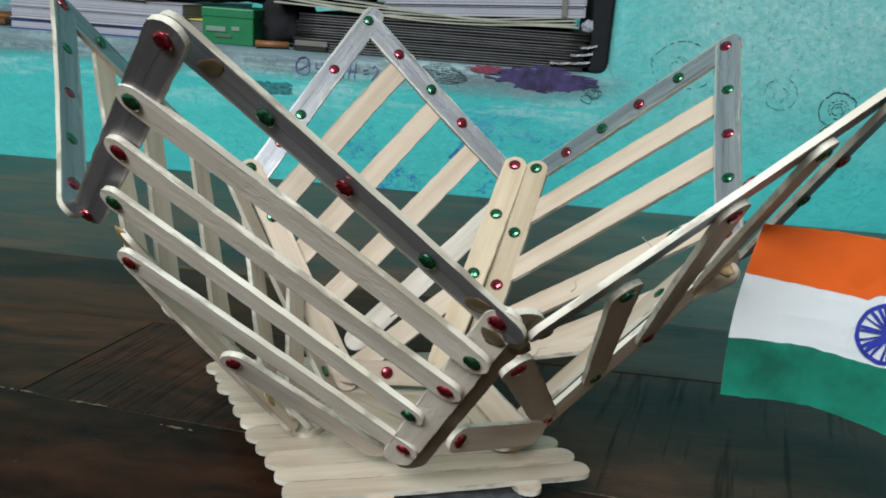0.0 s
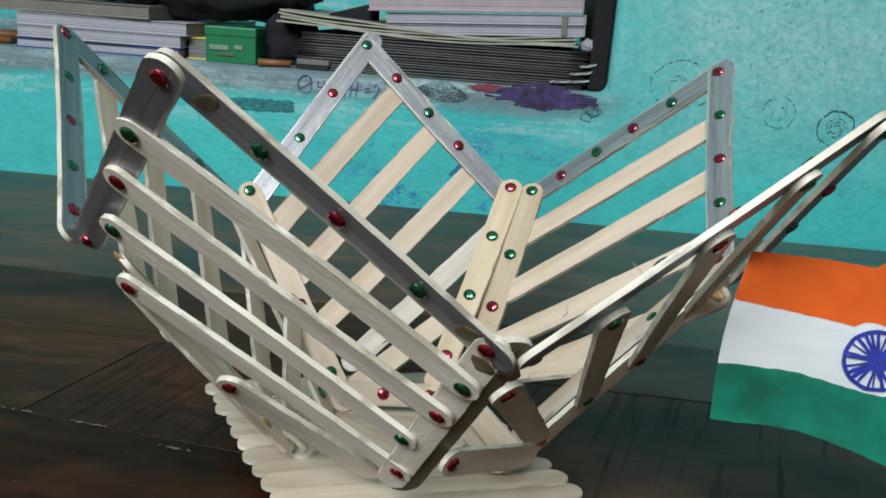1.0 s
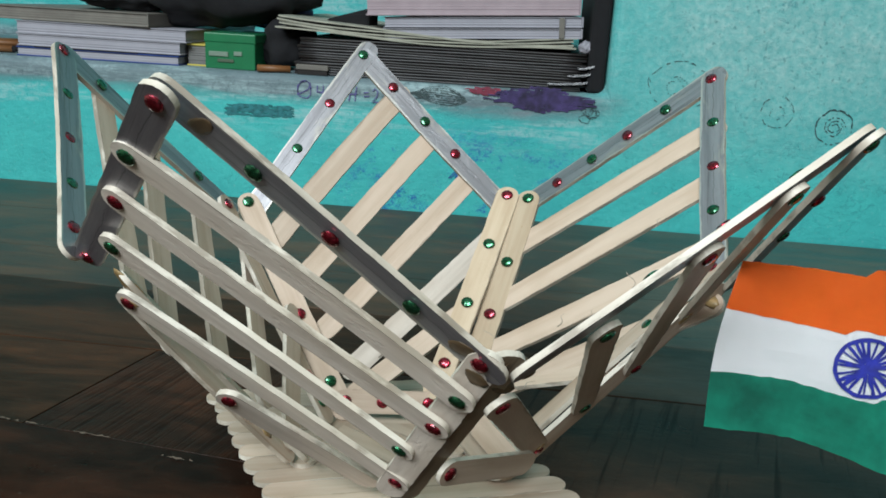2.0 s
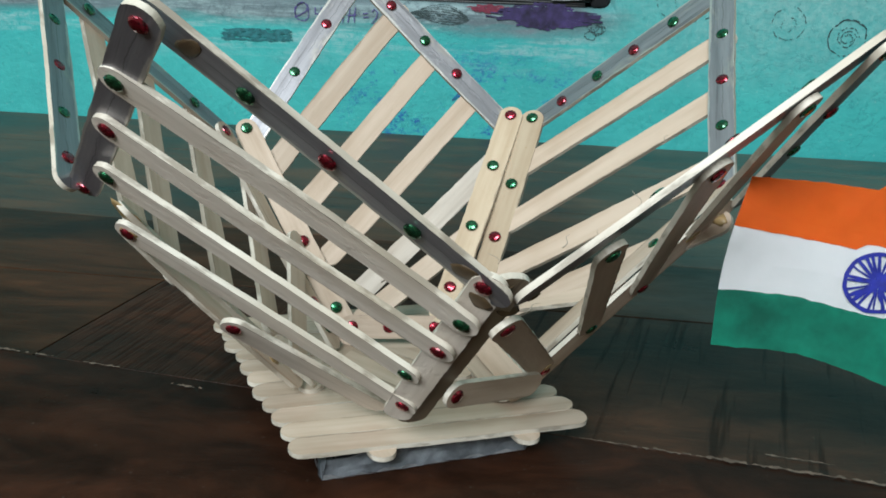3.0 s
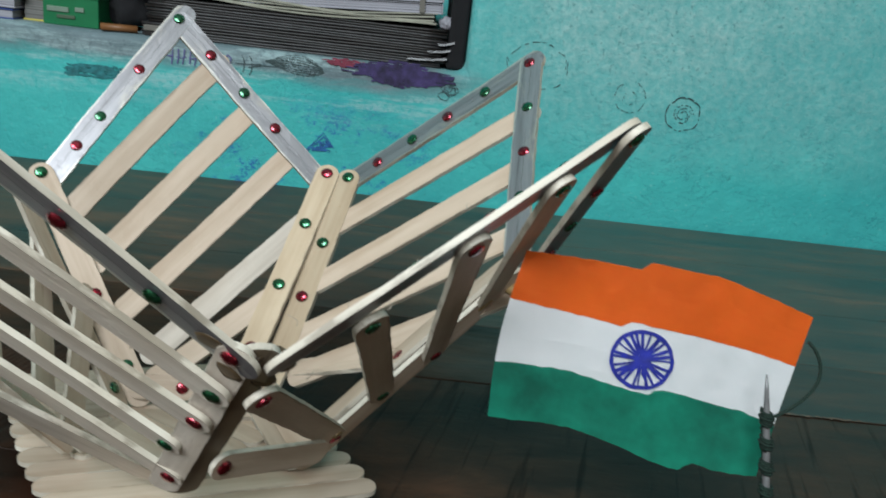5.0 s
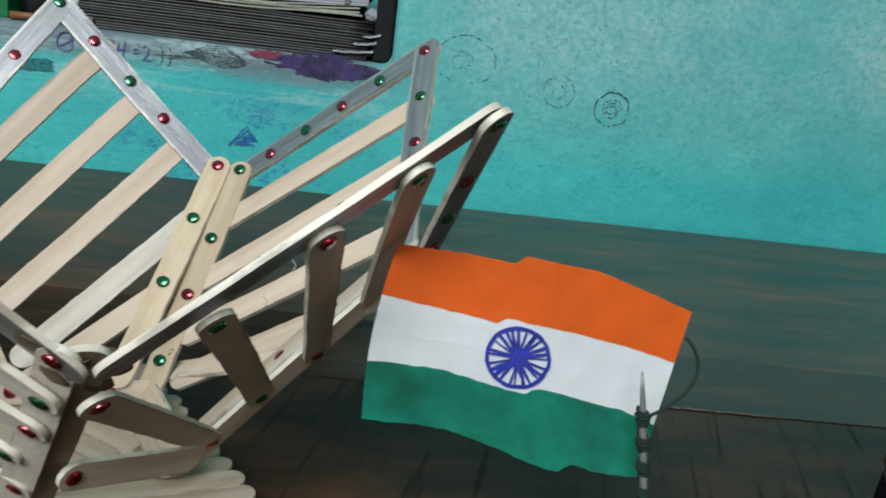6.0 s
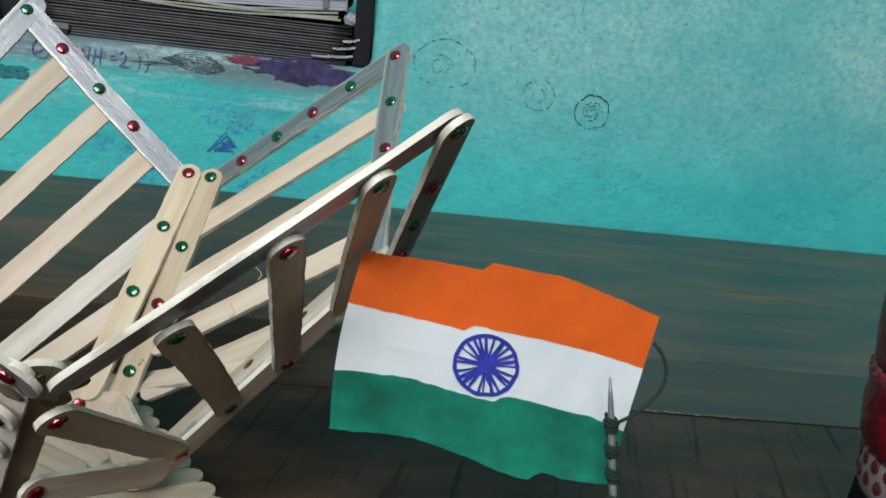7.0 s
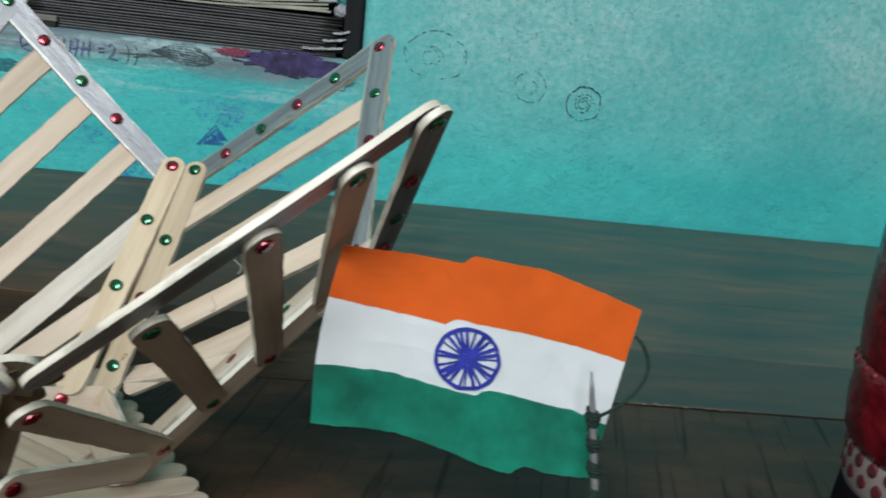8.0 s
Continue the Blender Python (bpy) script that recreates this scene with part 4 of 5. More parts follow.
# ---- paper flag on a thin pole ----
F_TL, F_TR, F_BR, F_BL = Vector((0.2272, 0.4403, 0.1194)), Vector((0.3133, 0.4222, 0.1122)), Vector((0.3032, 0.4095, 0.0673)), Vector((0.2221, 0.4353, 0.0646))


def flag_at(u, v, proud=0.0):
    """A place on the flag; u from hoist side to fly, v from the top down, with the paper's waves."""
    p = F_TL + u * (F_TR - F_TL) + v * (F_BL - F_TL)
    n = (F_TR - F_TL).cross(F_BL - F_TL).normalized()
    n = -n if n.y > 0 else n
    wave = 0.0016 * math.sin(math.pi * u * 1.05) + 0.0006 * math.sin(5 * u + 2.2 * v) + 0.0005 * noise.noise((u * 4, v * 2, 0.3)) + 0.0003 * noise.noise((u * 13, v * 8, 2.3))
    return p + n * (wave + proud)


# edges of the bands: v at points along u, with the small steps where the paper is pieced together
EDGE_U = (0.0, 0.23, 0.40, 0.43, 0.68, 0.87, 1.0)
TOP_V = EDGE_U, (-0.015, -0.060, -0.072, -0.126, -0.135, -0.078, -0.035)
MID_V = EDGE_U, (0.278, 0.267, 0.268, 0.228, 0.223, 0.236, 0.258)
LOW_V = (0.0, 0.06, 0.16, 0.25, 0.36, 0.47, 0.561, 0.569, 0.60, 0.66, 0.76, 0.89, 1.0), (0.668, 0.645, 0.624, 0.604, 0.611, 0.624, 0.622, 0.600, 0.574, 0.571, 0.583, 0.583, 0.618)
FOOT_V = (0.0, 0.085, 0.19, 0.30, 0.41, 0.52, 0.636, 0.732, 0.745, 0.772, 0.803, 0.838, 0.96, 1.0), (1.012, 0.993, 0.961, 0.941, 0.952, 0.978, 1.014, 1.022, 0.988, 0.957, 0.954, 0.969, 0.946, 0.930)


def fly(u, v):
    """The hoist edge is cut a little hollow, and the fly edge leans in."""
    return u * (1 - 0.03 * v) - (1 - u) * 0.024 * math.sin(math.pi * min(max(v, 0.0), 1.0))


def flag_sheet(top, low, seed=0, proud=0.0, inset=0.0):
    bm = bmesh.new()
    nu, nv = 110, 8
    grid = []
    for i in range(nu + 1):
        u = i / nu
        rough = 0.006 * noise.noise((u * 27, seed, 0.0)), 0.006 * noise.noise((u * 27, seed, 9.0))
        a, b = float(np.interp(u, *top)) + inset + rough[0], float(np.interp(u, *low)) - inset + rough[1]
        grid.append([bm.verts.new(flag_at(fly(u, a + (b - a) * j / nv), a + (b - a) * j / nv, proud)) for j in range(nv + 1)])
    for i in range(nu):
        for j in range(nv):
            bm.faces.new((grid[i][j], grid[i][j + 1], grid[i + 1][j + 1], grid[i + 1][j]))
    bmesh.ops.solidify(bm, geom=list(bm.faces), thickness=0.00012)
    return bm


flag = thing("paper_flag", "paper flag with saffron, white and green bands and blue wheel", "flag", (0, 0, 0))
part("sheet", flag_sheet(TOP_V, FOOT_V, 1, 0.0, 0.014), flag, None, "white paper sheet", PAPER)
part("band", flag_sheet(TOP_V, MID_V, 4, 0.00022), flag, None, "saffron painted band", SAFFRON)
part("band", flag_sheet(LOW_V, FOOT_V, 7, 0.00022), flag, None, "green painted band", FLAG_GREEN)


def wheel_point(a, q):
    c, d = q * math.cos(a), q * math.sin(a)
    return flag_at(0.482 + 0.106 * c + 0.0245 * d, 0.430 - 0.0375 * c + 0.168 * d, 0.0006)


def wheel_strip(rows):
    bm = bmesh.new()
    vs = [[bm.verts.new(p) for p in r] for r in rows]
    for x, y in zip(vs, vs[1:]):
        bm.faces.new((x[0], x[1], y[1], y[0]))
    return bm


pen = random.Random(5)
wheel = part("wheel", wheel_strip([(wheel_point(2 * math.pi * k / 60, 0.90 + 0.04 * noise.noise((k * 0.3, 0, 0))), wheel_point(2 * math.pi * k / 60, 1.03 + 0.04 * noise.noise((k * 0.3, 4, 0)))) for k in range(61)]), flag, None, "hand-drawn blue ink wheel", INK)
part("hub", wheel_strip([(wheel_point(2 * math.pi * k / 24, 0.0), wheel_point(2 * math.pi * k / 24, 0.16 + 0.22 * pen.random())) for k in range(25)]), wheel, None, "", INK)
for k in range(24):
    a = 2 * math.pi * (k + 0.55 * pen.random()) / 24
    w = 0.027 + 0.050 * pen.random()
    part("spoke", wheel_strip([(wheel_point(a - w / q, q), wheel_point(a + w * (0.5 + pen.random()) / q, q)) for q in (0.2, 0.45, 0.72, 0.96)]), wheel, None, "", INK)

POLE_TOP, POLE_FOOT = Vector((0.2986, 0.4120, 0.0988)), Vector((0.3150, 0.3960, 0.0))
pole = thing("flag_pole", "thin steel needle pole bound with dark green thread", "pole", POLE_FOOT)
part("needle", tube([POLE_TOP.lerp(POLE_FOOT, f) - POLE_FOOT for f in (0, 0.05, 0.14, 0.5, 1)], [0.0003, 0.0007, 0.0011, 0.0013, 0.0014], 8), pole, None, "", STEEL)
wrap = []
for k in range(900):
    f = 0.105 + 0.86 * k / 899
    lump = max(0.0, math.cos((f - 0.132) * 2 * math.pi / 0.075) + 0.15) ** 0.6
    a = 2.2 + (k * 0.85 if lump else 0.3 * math.sin(k * 0.2))
    r = 0.0013 + 0.0006 * lump + 0.0002 * math.sin(k * 0.31)
    c = POLE_TOP.lerp(POLE_FOOT, f) - POLE_FOOT
    wrap.append(c + Vector((r * math.cos(a), r * math.sin(a), 0)))
part("thread", tube(wrap, 0.00045, 5), pole, None, "dark green thread wound in lumps round the needle", GREEN_THREAD)
part("paper_scrap", soft_box(-0.0022, 0.0022, -0.0003, 0.0003, -0.0022, 0.0022, 0.0001, 1), pole, Matrix.Translation(POLE_TOP.lerp(POLE_FOOT, 0.50) - POLE_FOOT + Vector((-0.0035, -0.0022, 0))) @ pose(0, 0, 0, 10, 35, 0), "folded white paper corner", PAPER)
loop = []
for k in range(15):
    f = k / 14
    loop.append(Vector((0.3020 + 0.0085 * math.sin(math.pi * f) ** 0.8 + 0.0090 * f, 0.410 + 0.007 * f, 0.0858 + 0.0225 * f)) - POLE_FOOT)
part("loose_thread", tube(loop, 0.00055, 5), pole, None, "loose loop of dark green thread", GREEN_THREAD)

# ---- red lacquered stand at the edge of the table ----
stand = thing("lacquered_stand", "dark red lacquered turned stand with dotted white foot", "stand", (0.4262, 0.429, 0.0))
part("foot", lathe([(0.0262, 0.0), (0.0273, 0.004), (0.0276, 0.046), (0.0272, 0.054), (0.0250, 0.057)], 40), stand, None, "blackish purple foot", MAROON)
part("collar", lathe([(0.0255, 0.050), (0.0276, 0.057), (0.0283, 0.067), (0.0270, 0.071)], 40), stand, None, "white collar with red dots", CREAM)
part("bulge", lathe([(0.0275, 0.068), (0.0306, 0.073), (0.0322, 0.084), (0.0320, 0.090), (0.0330, 0.0945), (0.0315, 0.0985)], 40), stand, None, "", DARK_RED)
part("stem", lathe([(0.0312, 0.096), (0.0325, 0.100), (0.0340, 0.112), (0.0350, 0.135), (0.0358, 0.190), (0.032, 0.230), (0.025, 0.236)], 40), stand, None, "", DARK_RED)
dot_mesh = mesh_of("dot", lathe([(0.0020, -0.0005), (0.0018, 0.0002), (0.0010, 0.0003)], 12), DOT_RED)
for row, (z, r) in enumerate(((0.0665, 0.0283), (0.0605, 0.0279))):
    for k in range(28):
        a = 2 * math.pi * (k + 0.5 * row) / 28
        part("dot", dot_mesh, stand, pose(0, 0, 0, 0, 0, math.degrees(a)) @ pose(r, 0, z, 0, 90, 0) @ Matrix.Diagonal((1.3, 1.0, 1.0, 1.0)))
bead = lathe([(0.0006, -0.0016), (0.0016, -0.0006), (0.0016, 0.0006), (0.0006, 0.0016)], 8)
bead_mesh = mesh_of("bead", bead, DARK_RED)
for k in range(36):
    a = 2 * math.pi * k / 36
    part("bead", bead_mesh, stand, pose(0.0316 * math.cos(a), 0.0316 * math.sin(a), 0.0962))

# ---- crayon drawings on the wall ----
def ribbon(lines, width, seed=0, gap=0.0):
    """Flat crayon strokes on the wall: polylines of (x, z)."""
    rng = random.Random(seed)
    bm = bmesh.new()
    for row, line in enumerate(lines):
        prev, depth = None, WALL_Y - 0.0008 - 0.00003 * row
        for k, (x, z) in enumerate(line):
            a, b = line[max(k - 1, 0)], line[min(k + 1, len(line) - 1)]
            dx, dz = b[0] - a[0], b[1] - a[1]
            L = math.hypot(dx, dz) or 1e-6
            w = width * (0.45 + 0.75 * rng.random())
            cur = (bm.verts.new((x - dz / L * w, depth, z + dx / L * w)), bm.verts.new((x + dz / L * w, depth, z - dx / L * w)))
            if prev and rng.random() >= gap:
                bm.faces.new((prev[0], prev[1], cur[1], cur[0]))
            prev = cur
    return bm


def drawing(name, bm, mat, label):
    return tagged(new(name, mesh_of(name, bm, mat)), label, "drawing", kind="structure")


def ring_line(cx, cz, rx, rz, turns, wob, seed, shrink=0.0):
    out = []
    n = int(46 * turns)
    for k in range(n + 1):
        a = 2 * math.pi * turns * k / n
        q = 1 - shrink * k / n + wob * noise.noise((k * 0.31, seed, 1.5))
        out.append((cx + rx * q * math.cos(a), cz + rz * q * math.sin(a)))
    return out


def hatch(x0, x1, z0, z1, count, seed):
    rng = random.Random(seed)
    out = []
    for k in range(count):
        f = (k + rng.random()) / count
        cz = z0 + (z1 - z0) * f
        half = math.sin(math.pi * min(max(f, 0.08), 0.92)) * 0.5
        a, b = x0 + (x1 - x0) * (0.5 - half) + (x1 - x0) * rng.uniform(-0.10, 0.16), x1 - (x1 - x0) * (0.5 - half) + (x1 - x0) * rng.uniform(-0.16, 0.06)
        out.append([(a + (b - a) * j / 8, cz + 0.0008 * rng.uniform(-1, 1)) for j in range(9)])
    return out


drawing("crayon_ring", ribbon([ring_line(0.2904, 0.135, 0.027, 0.021, 1.6, 0.10, 1), ring_line(0.2874, 0.1339, 0.010, 0.009, 1.5, 0.25, 2, 0.5)], 0.00032, 1, 0.58), BLACK_WAX, "faint black crayon ring scribbled on the wall")
drawing("crayon_ring", ribbon([ring_line(0.3787, 0.1172, 0.014, 0.014, 1.2, 0.10, 3), ring_line(0.3787, 0.1167, 0.006, 0.006, 1.2, 0.2, 4)], 0.0003, 2, 0.55), BLACK_WAX, "faint black crayon ring scribbled on the wall")
drawing("crayon_spiral", ribbon([ring_line(0.43, 0.107, 0.0158, 0.0152, 1.5, 0.09, 5), ring_line(0.43, 0.107, 0.010, 0.0095, 2.4, 0.14, 6, 0.75)], 0.00042, 3, 0.3), BLACK_WAX, "black crayon spiral scribbled on the wall")
leaf = []
for j in range(9):
    h, line = 0.0105 * (1 - 0.2 * j), []
    for k in range(41):
        f = k / 40
        line.append((0.0470 + 0.0530 * f, 0.1102 - 0.004 * (f - 0.5) + h * math.sin(math.pi * f ** 1.35) ** 0.75 + 0.0006 * noise.noise((f * 9, j, 0.5))))
    leaf.append(line)
drawing("crayon_leaf", ribbon(leaf, 0.00035, 4, 0.08), GREY_WAX, "black crayon leaf scribbled under the niche")
drawing("crayon_patch", ribbon(hatch(0.1219, 0.2163, 0.1024, 0.1253, 64, 8), 0.0008, 5, 0.16), PURPLE_WAX, "dense dark purple crayon patch under the niche")
drawing("crayon_streak", ribbon(hatch(0.0996, 0.1402, 0.1151, 0.1223, 20, 9), 0.0007, 6, 0.16), RED_WAX, "red crayon streak under the niche")
def block(x0, x1, z0, z1, count, seed):
    """Close crayon strokes that fill an oblong, ragged at the ends."""
    rng = random.Random(seed)
    out = []
    for k in range(count):
        z, a, b = z0 + (z1 - z0) * (k + rng.random()) / count, x0 + rng.uniform(-0.003, 0.005), x1 - rng.uniform(-0.001, 0.004)
        out.append([(a + (b - a) * j / 14, z + 0.0007 * rng.uniform(-1, 1) + 0.0012 * (j / 14 - 0.5)) for j in range(15)])
    return out


drawing("crayon_mark", ribbon(block(-0.1289, -0.0639, 0.0805, 0.0918, 22, 10), 0.0006, 7, 0.22), TEAL_WAX, "dark teal crayon mark on the wall")
rng = random.Random(21)


def wavered(points, amount=0.0007):
    return [(x + rng.uniform(-amount, amount), z + rng.uniform(-amount, amount)) for x, z in points]


# a loop, four barred uprights, an equals sign, a two and two crossed bows
letters = [ring_line(-0.0535, 0.1085, 0.0065, 0.0082, 1.6, 0.2, 31), wavered([(-0.058, 0.104), (-0.050, 0.109), (-0.047, 0.115)])]
for k in range(4):
    x = -0.041 + 0.0105 * k
    letters += [wavered([(x - 0.0005, 0.1015), (x, 0.107), (x + 0.0008, 0.1135)]), wavered([(x + 0.0048, 0.1005), (x + 0.0052, 0.107), (x + 0.0062, 0.1145)]),
                wavered([(x - 0.0012, 0.1075), (x + 0.0030, 0.1068), (x + 0.0070, 0.1082)])]
letters += [wavered([(0.0035, 0.1095), (0.0085, 0.1098)], 0.0003), wavered([(0.0035, 0.1060), (0.0088, 0.1066)], 0.0003)]
letters.append(wavered([(0.0115, 0.1110), (0.0140, 0.1135), (0.0165, 0.1110), (0.0155, 0.1060), (0.0110, 0.1010), (0.0150, 0.1018), (0.0195, 0.1008)], 0.0004))
drawing("crayon_scribble", ribbon(letters, 0.00055, 8, 0.04), LILAC_WAX, "lilac crayon letters scribbled under the niche")
bows = [[(x + 0.0035 * math.cos(a), 0.1065 + 0.0085 * math.sin(a)) for a in (-1.3 + 0.2 * k for k in range(14))] for x in (0.0250, 0.0320)]
bows += [wavered([(0.0200, 0.1075), (0.0320, 0.1080), (0.0440, 0.1090), (0.0560, 0.1110)]), wavered([(0.0330, 0.1050), (0.0440, 0.1072), (0.0570, 0.1080)])]
drawing("crayon_bows", ribbon(bows, 0.00042, 12, 0.05), GREY_WAX, "dark crayon bows beside the scribbled oval")
knot = [ring_line(0.213 + rng.uniform(-0.004, 0.006), 0.102 + rng.uniform(-0.005, 0.005), 0.005, 0.004, 1.1, 0.4, 40 + j) for j in range(4)]
drawing("crayon_knot", ribbon(knot, 0.00035, 9, 0.15), BLACK_WAX, "small black crayon tangle under the niche")
drawing("crayon_triangle", ribbon([[(0.0875 + 0.0011 * j, 0.0345 + 0.0002 * j), (0.1035 + 0.0003 * j, 0.0535 - 0.0017 * j), (0.1135 - 0.0010 * j, 0.0405)] for j in range(11)] + block(0.094, 0.112, 0.036, 0.046, 9, 70), 0.00055, 10, 0.3), BLUE_WAX, "blue crayon triangle low on the wall")

# ---- books and papers in the niche ----
SHELF = NICHE_Z0
FRONT = WALL_Y + 0.010


def book(x0, x1, z0, z1, depth, cover, pages, label, y0=FRONT, turn_z=0.0, spine="right", name="book", board_t=0.0016, tilt=0.0):
    """A closed book lying flat: two boards, a spine and an inset block of pages."""
    cx = (x0 + x1) / 2
    ob = thing(name, label, "book", (cx, y0, z0), "books in the niche")
    ob.rotation_euler = (0, radians(tilt), radians(turn_z))
    w, h, t = (x1 - x0) / 2, z1 - z0, min(board_t, (z1 - z0) * 0.14)
    part("cover", soft_box(-w, w, 0, depth, 0, t, t * 0.3, 1), ob, None, "", cover)
    part("cover", soft_box(-w, w, 0, depth, h - t, h, t * 0.3, 1), ob, None, "", cover)
    bm = bmesh.new()
    rng = random.Random(int(x0 * 9999) + 77)
    layers = max(5, int((h - 2 * t) / 0.0011))
    rings = []
    for k in range(layers + 1):
        z = t + (h - 2 * t) * k / layers
        q = 0.0010 + 0.0005 * rng.random() + 0.0002 * (k % 2)
        r = 0.0016 if spine == "right" else q
        rings.append([bm.verts.new(c) for c in ((-w + q, q, z), (w - r, q, z), (w - r, depth - 0.002, z), (-w + q, depth - 0.002, z))])
    for a, b in zip(rings, rings[1:]):
        for e in range(4):
            bm.faces.new((a[e], a[(e + 1) % 4], b[(e + 1) % 4], b[e]))
    bm.faces.new(rings[0][::-1])
    bm.faces.new(rings[-1])
    part("page_block", bm, ob, None, "", pages)
    if spine == "right":
        part("spine", soft_box(w - 0.0014, w, 0, depth, t, h - t, 0.0003, 1), ob, None, "", cover)
    return ob


# west stack
book(-0.3441, -0.1796, SHELF, 0.1307, 0.21, BLUE_COVER, PAGES, "thick white-paged book with a blue cover, lying flat", spine="none", board_t=0.0012)
middle = book(-0.3431, -0.1776, 0.1317, 0.1431, 0.20, PAGES, PAGES, "thick white-paged book lying on another book", spine="none", board_t=0.0007)
part("bookmark", soft_box(-0.065, 0.040, -0.0008, 0.05, -0.0010, 0.0, 0.0002, 1), middle, None, "dark grey inner cover", BINDER)
book(-0.3431, -0.1715, 0.1433, 0.1553, 0.21, PAGES, PAGES, "white-paged book lying flat on other books", spine="none", board_t=0.0008)
book(-0.3827, -0.207, 0.1559, 0.1685, 0.20, TAN, TAN, "grey-tan covered book lying on the stack", turn_z=-2, board_t=0.0010)
book(-0.1766, -0.1542, SHELF, 0.1426, 0.16, YELLOW, PAGES_GREY, "small book with a yellow spine, lying flat", y0=FRONT + 0.012)
# pens at the west end
for k in range(4):
    ob = thing("pencil", "worn orange-brown pencil lying in the niche", "pencil", (-0.43 + 0.006 * k, FRONT + 0.01 + 0.014 * k, SHELF), "pencils in the niche")
    part("shaft", tube([(0, 0, 0.004 + 0.004 * (k % 2)), (0.07, 0.01, 0.004 + 0.005 * (k % 2))], 0.0036, 6), ob, None, "", ORANGE_WOOD)
    part("tip", tube([(0.07, 0.01, 0.004 + 0.005 * (k % 2)), (0.078, 0.0112, 0.004 + 0.005 * (k % 2))], [0.0036, 0.0006], 6), ob, None, "dark lead tip", BLACK)
# green box
gb = thing("card_box", "small green box with pale printed mark", "box", (-0.1289, FRONT, SHELF))
part("body", soft_box(-0.0245, 0.0245, 0, 0.075, 0, 0.027, 0.001), gb, None, "", GREEN_BOX)
part("lid", soft_box(-0.0252, 0.0252, -0.0008, 0.0758, 0.0245, 0.0335, 0.0012), gb, None, "", GREEN_BOX)
for x, z, w, h, m in ((-0.011, 0.0140, 0.019, 0.0045, LOGO), (0.008, 0.0150, 0.008, 0.0040, LOGO), (-0.004, 0.0080, 0.016, 0.0030, LOGO_DARK)):
    part("print", soft_box(x - w / 2, x + w / 2, -0.0012, 0.0, z - h / 2, z + h / 2, 0.0003, 1), gb, None, "", m)


def rumpled(w, d, h, seed, name, label, at, mat, category):
    """A slumped soft bundle."""
    bm = bmesh.new()
    bmesh.ops.create_icosphere(bm, subdivisions=4, radius=1.0)
    for v in bm.verts:
        q = 1 + 0.30 * noise.noise(v.co * 1.7 + Vector((seed, 0, 0))) + 0.10 * noise.noise(v.co * 5 + Vector((0, seed, 0)))
        v.co = Vector((v.co.x * q * w, v.co.y * q * d, max(-0.75, v.co.z) * q * h))
    low = min(v.co.z for v in bm.verts)
    for v in bm.verts:
        v.co.z -= low
    for f in bm.faces:
        f.smooth = True
    return thing(name, label, category, at, data=mesh_of(name, bm, mat))


rumpled(0.030, 0.035, 0.026, 3, "cloth", "crumpled black cloth lying in the niche", (-0.0862, FRONT + 0.050, SHELF), BLACK, "cloth")
rumpled(0.050, 0.045, 0.016, 12, "cloth", "crumpled black cloth lying on a tan book", (-0.2588, FRONT + 0.065, 0.1685), BLACK, "cloth")
# bag oversized so that its black stands in for shade deep in the niche
rumpled(0.080, 0.050, 0.048, 5, "bag", "soft black bag slumped on the books, enlarged to darken the niche", (-0.1492, FRONT + 0.058, 0.1558), BLACK, "bag")
rumpled(0.040, 0.030, 0.020, 8, "plastic_wrap", "crumpled blue plastic wrap between the books", (-0.1167, FRONT + 0.095, SHELF + 0.036), PALE_BLUE, "plastic wrap")
ob = thing("pencil", "worn orange-brown pencil lying in the niche", "pencil", (-0.1004, FRONT - 0.006, SHELF), "pencils in the niche")
part("shaft", tube([(0, 0, 0.0036), (0.030, 0.008, 0.0036)], 0.0034, 6), ob, None, "", ORANGE_WOOD)

# east stack: binders, newspapers, white books
def paper_stack(x0, x1, z0, z1, depth, count, mat, name, label, y0, seed, curl=0.0, ragged=0.006, folded=False):
    """A pile of loose sheets or folders with uneven edges."""
    ob = thing(name, label, "papers", ((x0 + x1) / 2, y0, z0))
    rng = random.Random(seed)
    w, h = (x1 - x0) / 2, (z1 - z0) / count
    for k in range(count):
        bm = bmesh.new()
        nx = 14
        dl, dr, dy = rng.uniform(-0.004, 0.004), rng.uniform(-0.005, 0.003), rng.uniform(0, ragged)
        rows = []
        rim = [(0, 0), (0, h * 0.97)]
        if folded:
            rim = [(h * 0.5 * (1 - math.sin(a)), h * 0.485 * (1 - math.cos(a))) for a in (math.pi * j / 6 for j in range(7))]
        for i in range(nx + 1):
            f = i / nx
            x = -w + dl + f * (2 * w + dr - dl)
            lift = curl * ((1 - f) ** 3 * 1.0 + 0.45 * max(0.0, f - 0.70) / 0.30) * (0.5 + 0.5 * k / count) + (0.0012 if curl else 0.0003) * math.sin(9 * f + 1.3 * k)
            rows.append([bm.verts.new((x, y, k * h + lift + dz)) for y, dz in [(dy + q, z) for q, z in rim] + [(depth, h * 0.97), (depth, 0)]])
        m = len(rows[0])
        for a, b in zip(rows, rows[1:]):
            for j in range(m):
                bm.faces.new((a[j], a[(j + 1) % m], b[(j + 1) % m], b[j])).smooth = folded and j < m - 3
        bm.faces.new(rows[0])
        bm.faces.new(rows[-1][::-1])
        bmesh.ops.recalc_face_normals(bm, faces=bm.faces)
        part("sheet", bm, ob, None, "", mat[k % len(mat)] if isinstance(mat, tuple) else mat)
    return ob


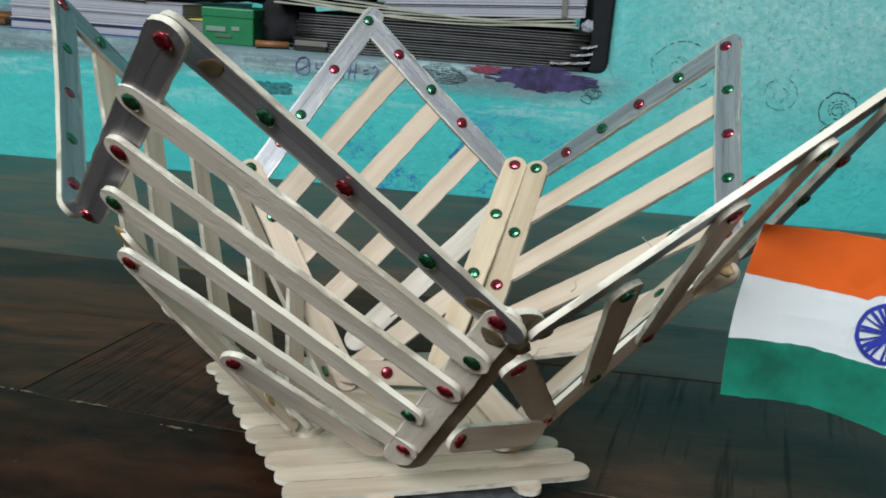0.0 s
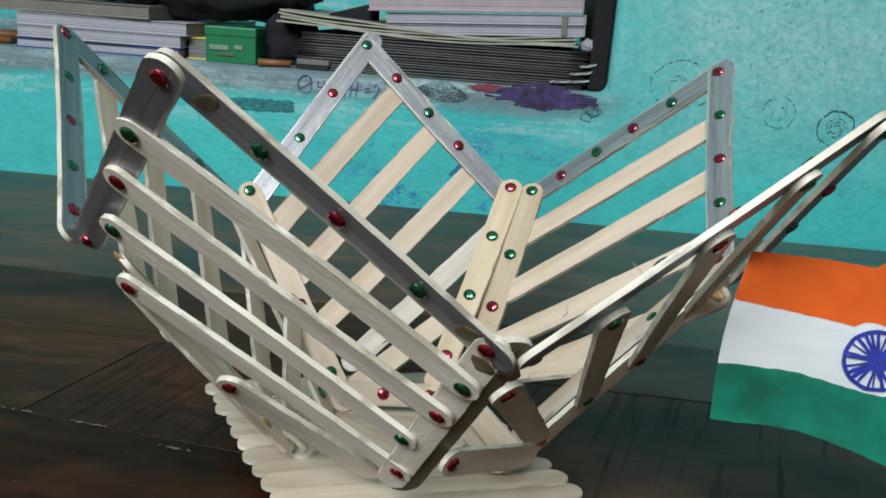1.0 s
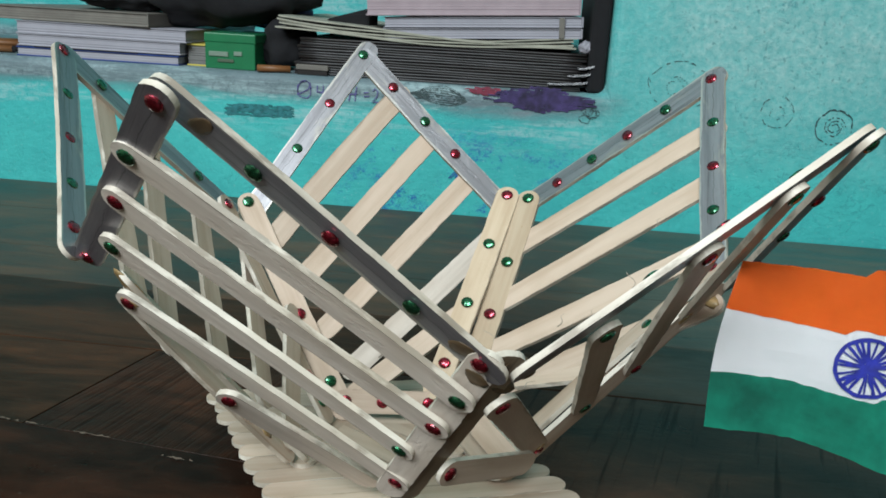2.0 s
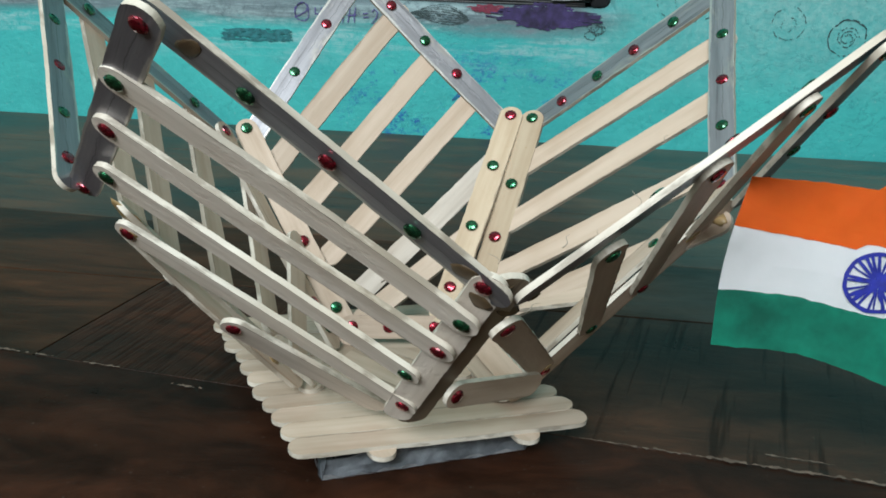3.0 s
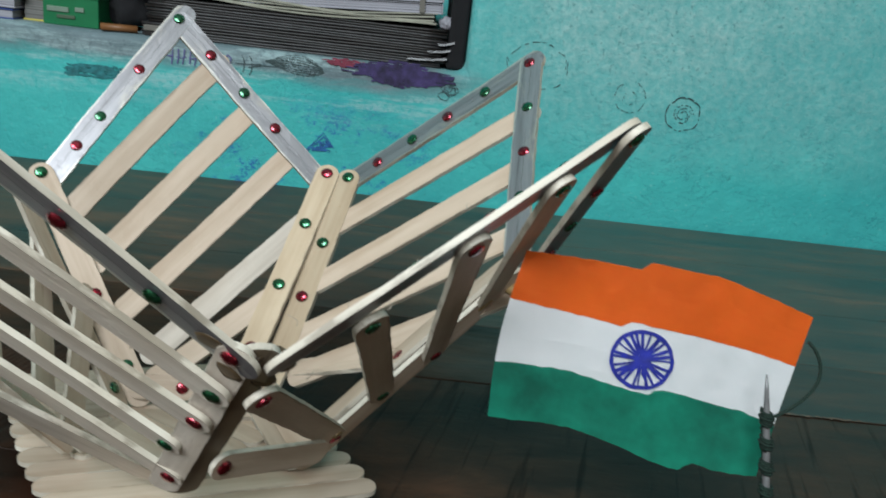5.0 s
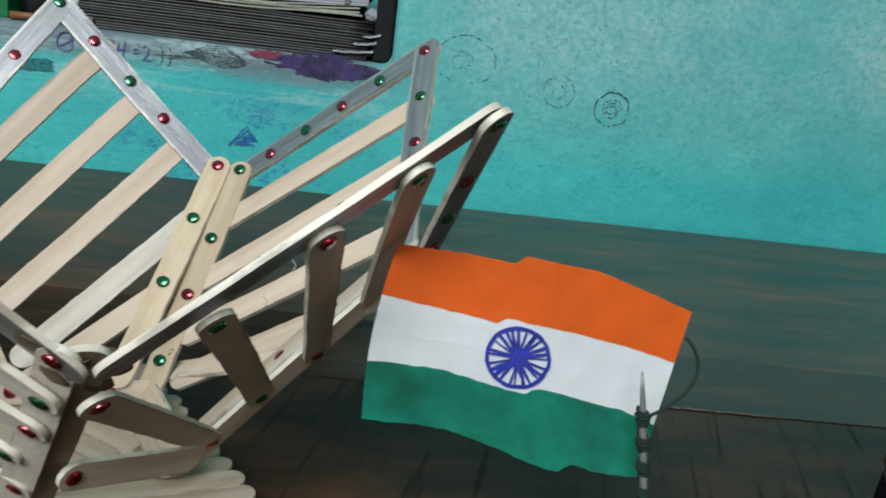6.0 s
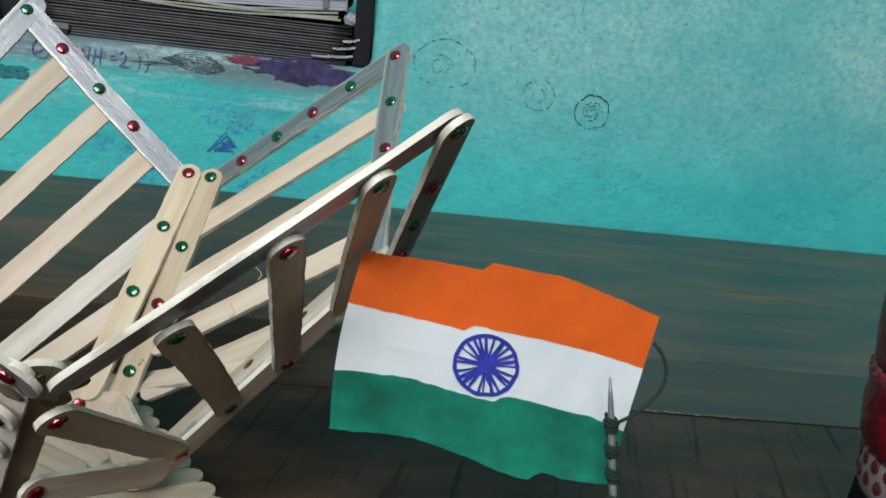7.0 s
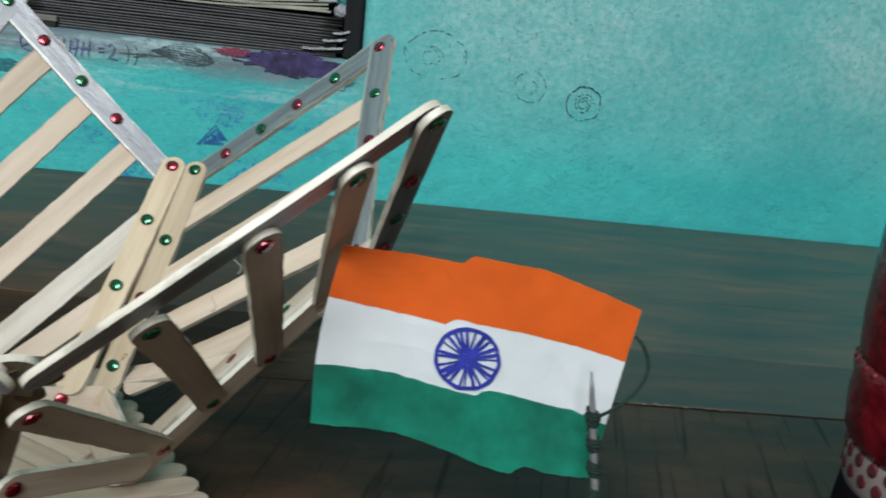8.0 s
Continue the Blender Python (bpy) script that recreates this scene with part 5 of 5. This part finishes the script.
paper_stack(-0.0639, 0.2075, SHELF, 0.1563, 0.22, 14, (GREY_PLASTIC, GREY_PLASTIC, GREY_PLASTIC, BINDER, GREY_PLASTIC, BINDER, BINDER), "folder_stack", "stack of charcoal plastic folders lying in the niche", FRONT, 4, ragged=0.0015, folded=True)
paper_stack(-0.0842, 0.198, 0.1563, 0.1634, 0.20, 5, NEWS, "newspapers", "yellowed folded newspapers with curling edges", FRONT - 0.002, 9, 0.014)
book(0.0173, 0.2011, 0.1644, 0.1734, 0.21, PAGES, PAGES, "white-paged book lying on newspapers", y0=FRONT + 0.002, board_t=0.0006, tilt=-3.2)
upper = book(0.0173, 0.2011, 0.1744, 0.1836, 0.21, PAGES, PAGES, "white-paged book with a dark back cover lying flat", y0=FRONT + 0.003, board_t=0.0006, tilt=-3.2)
part("back_cover", soft_box(-0.0905, 0.0905, -0.0006, 0.21, -0.0010, 0.0, 0.0002, 1), upper, None, "dark back cover", BLACK)
part("strap", soft_box(0.0700, 0.0750, -0.0022, -0.0007, -0.0095, 0.0088, 0.0002, 1), upper, None, "grey paper strap", TAN)
book(0.0011, 0.198, 0.1843, 0.2102, 0.21, PINK, PINK, "pinkish paged book on top of the stack", y0=FRONT + 0.001, turn_z=1, tilt=-3.2)
ob = thing("pouch", "black wedge-shaped pouch lying on newspapers", "pouch", (-0.0233, FRONT + 0.03, 0.1634))
bm = soft_box(-0.020, 0.022, 0, 0.05, 0.0, 0.022, 0.004, 3)
for v in bm.verts:
    v.co.z *= 0.45 + 0.55 * (v.co.x + 0.02) / 0.042
part("body", bm, ob, None, "", BLACK)
bm = soft_box(-0.0115, 0.0050, 0, 0.20, 0.0, 0.090, 0.004, 3)
ob = thing("file_cover", "thick black file standing against the niche side", "file", (0.2199, FRONT - 0.001, SHELF))
part("board", bm, ob, None, "", BLACK)
# pale strips modelled in place of the streaked highlights on the folder ends
ob = thing("folder_glints", "pale crumpled strips drawn as the highlights on the folder ends", "sleeve", (0.2031, FRONT - 0.001, SHELF + 0.006))
for k, (x0, x1, z) in enumerate(((-0.030, 0.006, 0.0), (-0.012, 0.008, 0.008), (-0.004, 0.011, 0.015))):
    bm = bmesh.new()
    rows = []
    for i in range(9):
        f = i / 8
        x = x0 + f * (x1 - x0)
        rows.append([bm.verts.new((x, y, z + 0.0028 * f * f + 0.0007 * noise.noise((i * 0.9, k, y * 90)) + dz)) for y, dz in ((-0.0022, -0.0004), (-0.0016, 0.0016), (0.012, 0.001))])
    for a, b in zip(rows, rows[1:]):
        for j in range(2):
            bm.faces.new((a[j], b[j], b[j + 1], a[j + 1]))
    bmesh.ops.solidify(bm, geom=list(bm.faces), thickness=0.0003)
    part("fold", bm, ob, None, "", GLINT)
rumpled(0.0065, 0.008, 0.006, 21, "plastic_wrap", "crumpled clear plastic wrap on the folders beside a file", (0.2050, FRONT + 0.008, 0.1563), PAGES, "plastic wrap")
ob = thing("leaflet", "small pale grey leaflet under the folders", "leaflet", (-0.0507, FRONT - 0.004, SHELF))
part("sheet", soft_box(-0.013, 0.018, 0, 0.05, 0.0045, 0.0095, 0.0006, 1), ob, Matrix(), "", TAN)
part("sheet", soft_box(-0.012, 0.017, 0.001, 0.05, 0.0, 0.0044, 0.0004, 1), ob, Matrix(), "", BINDER)
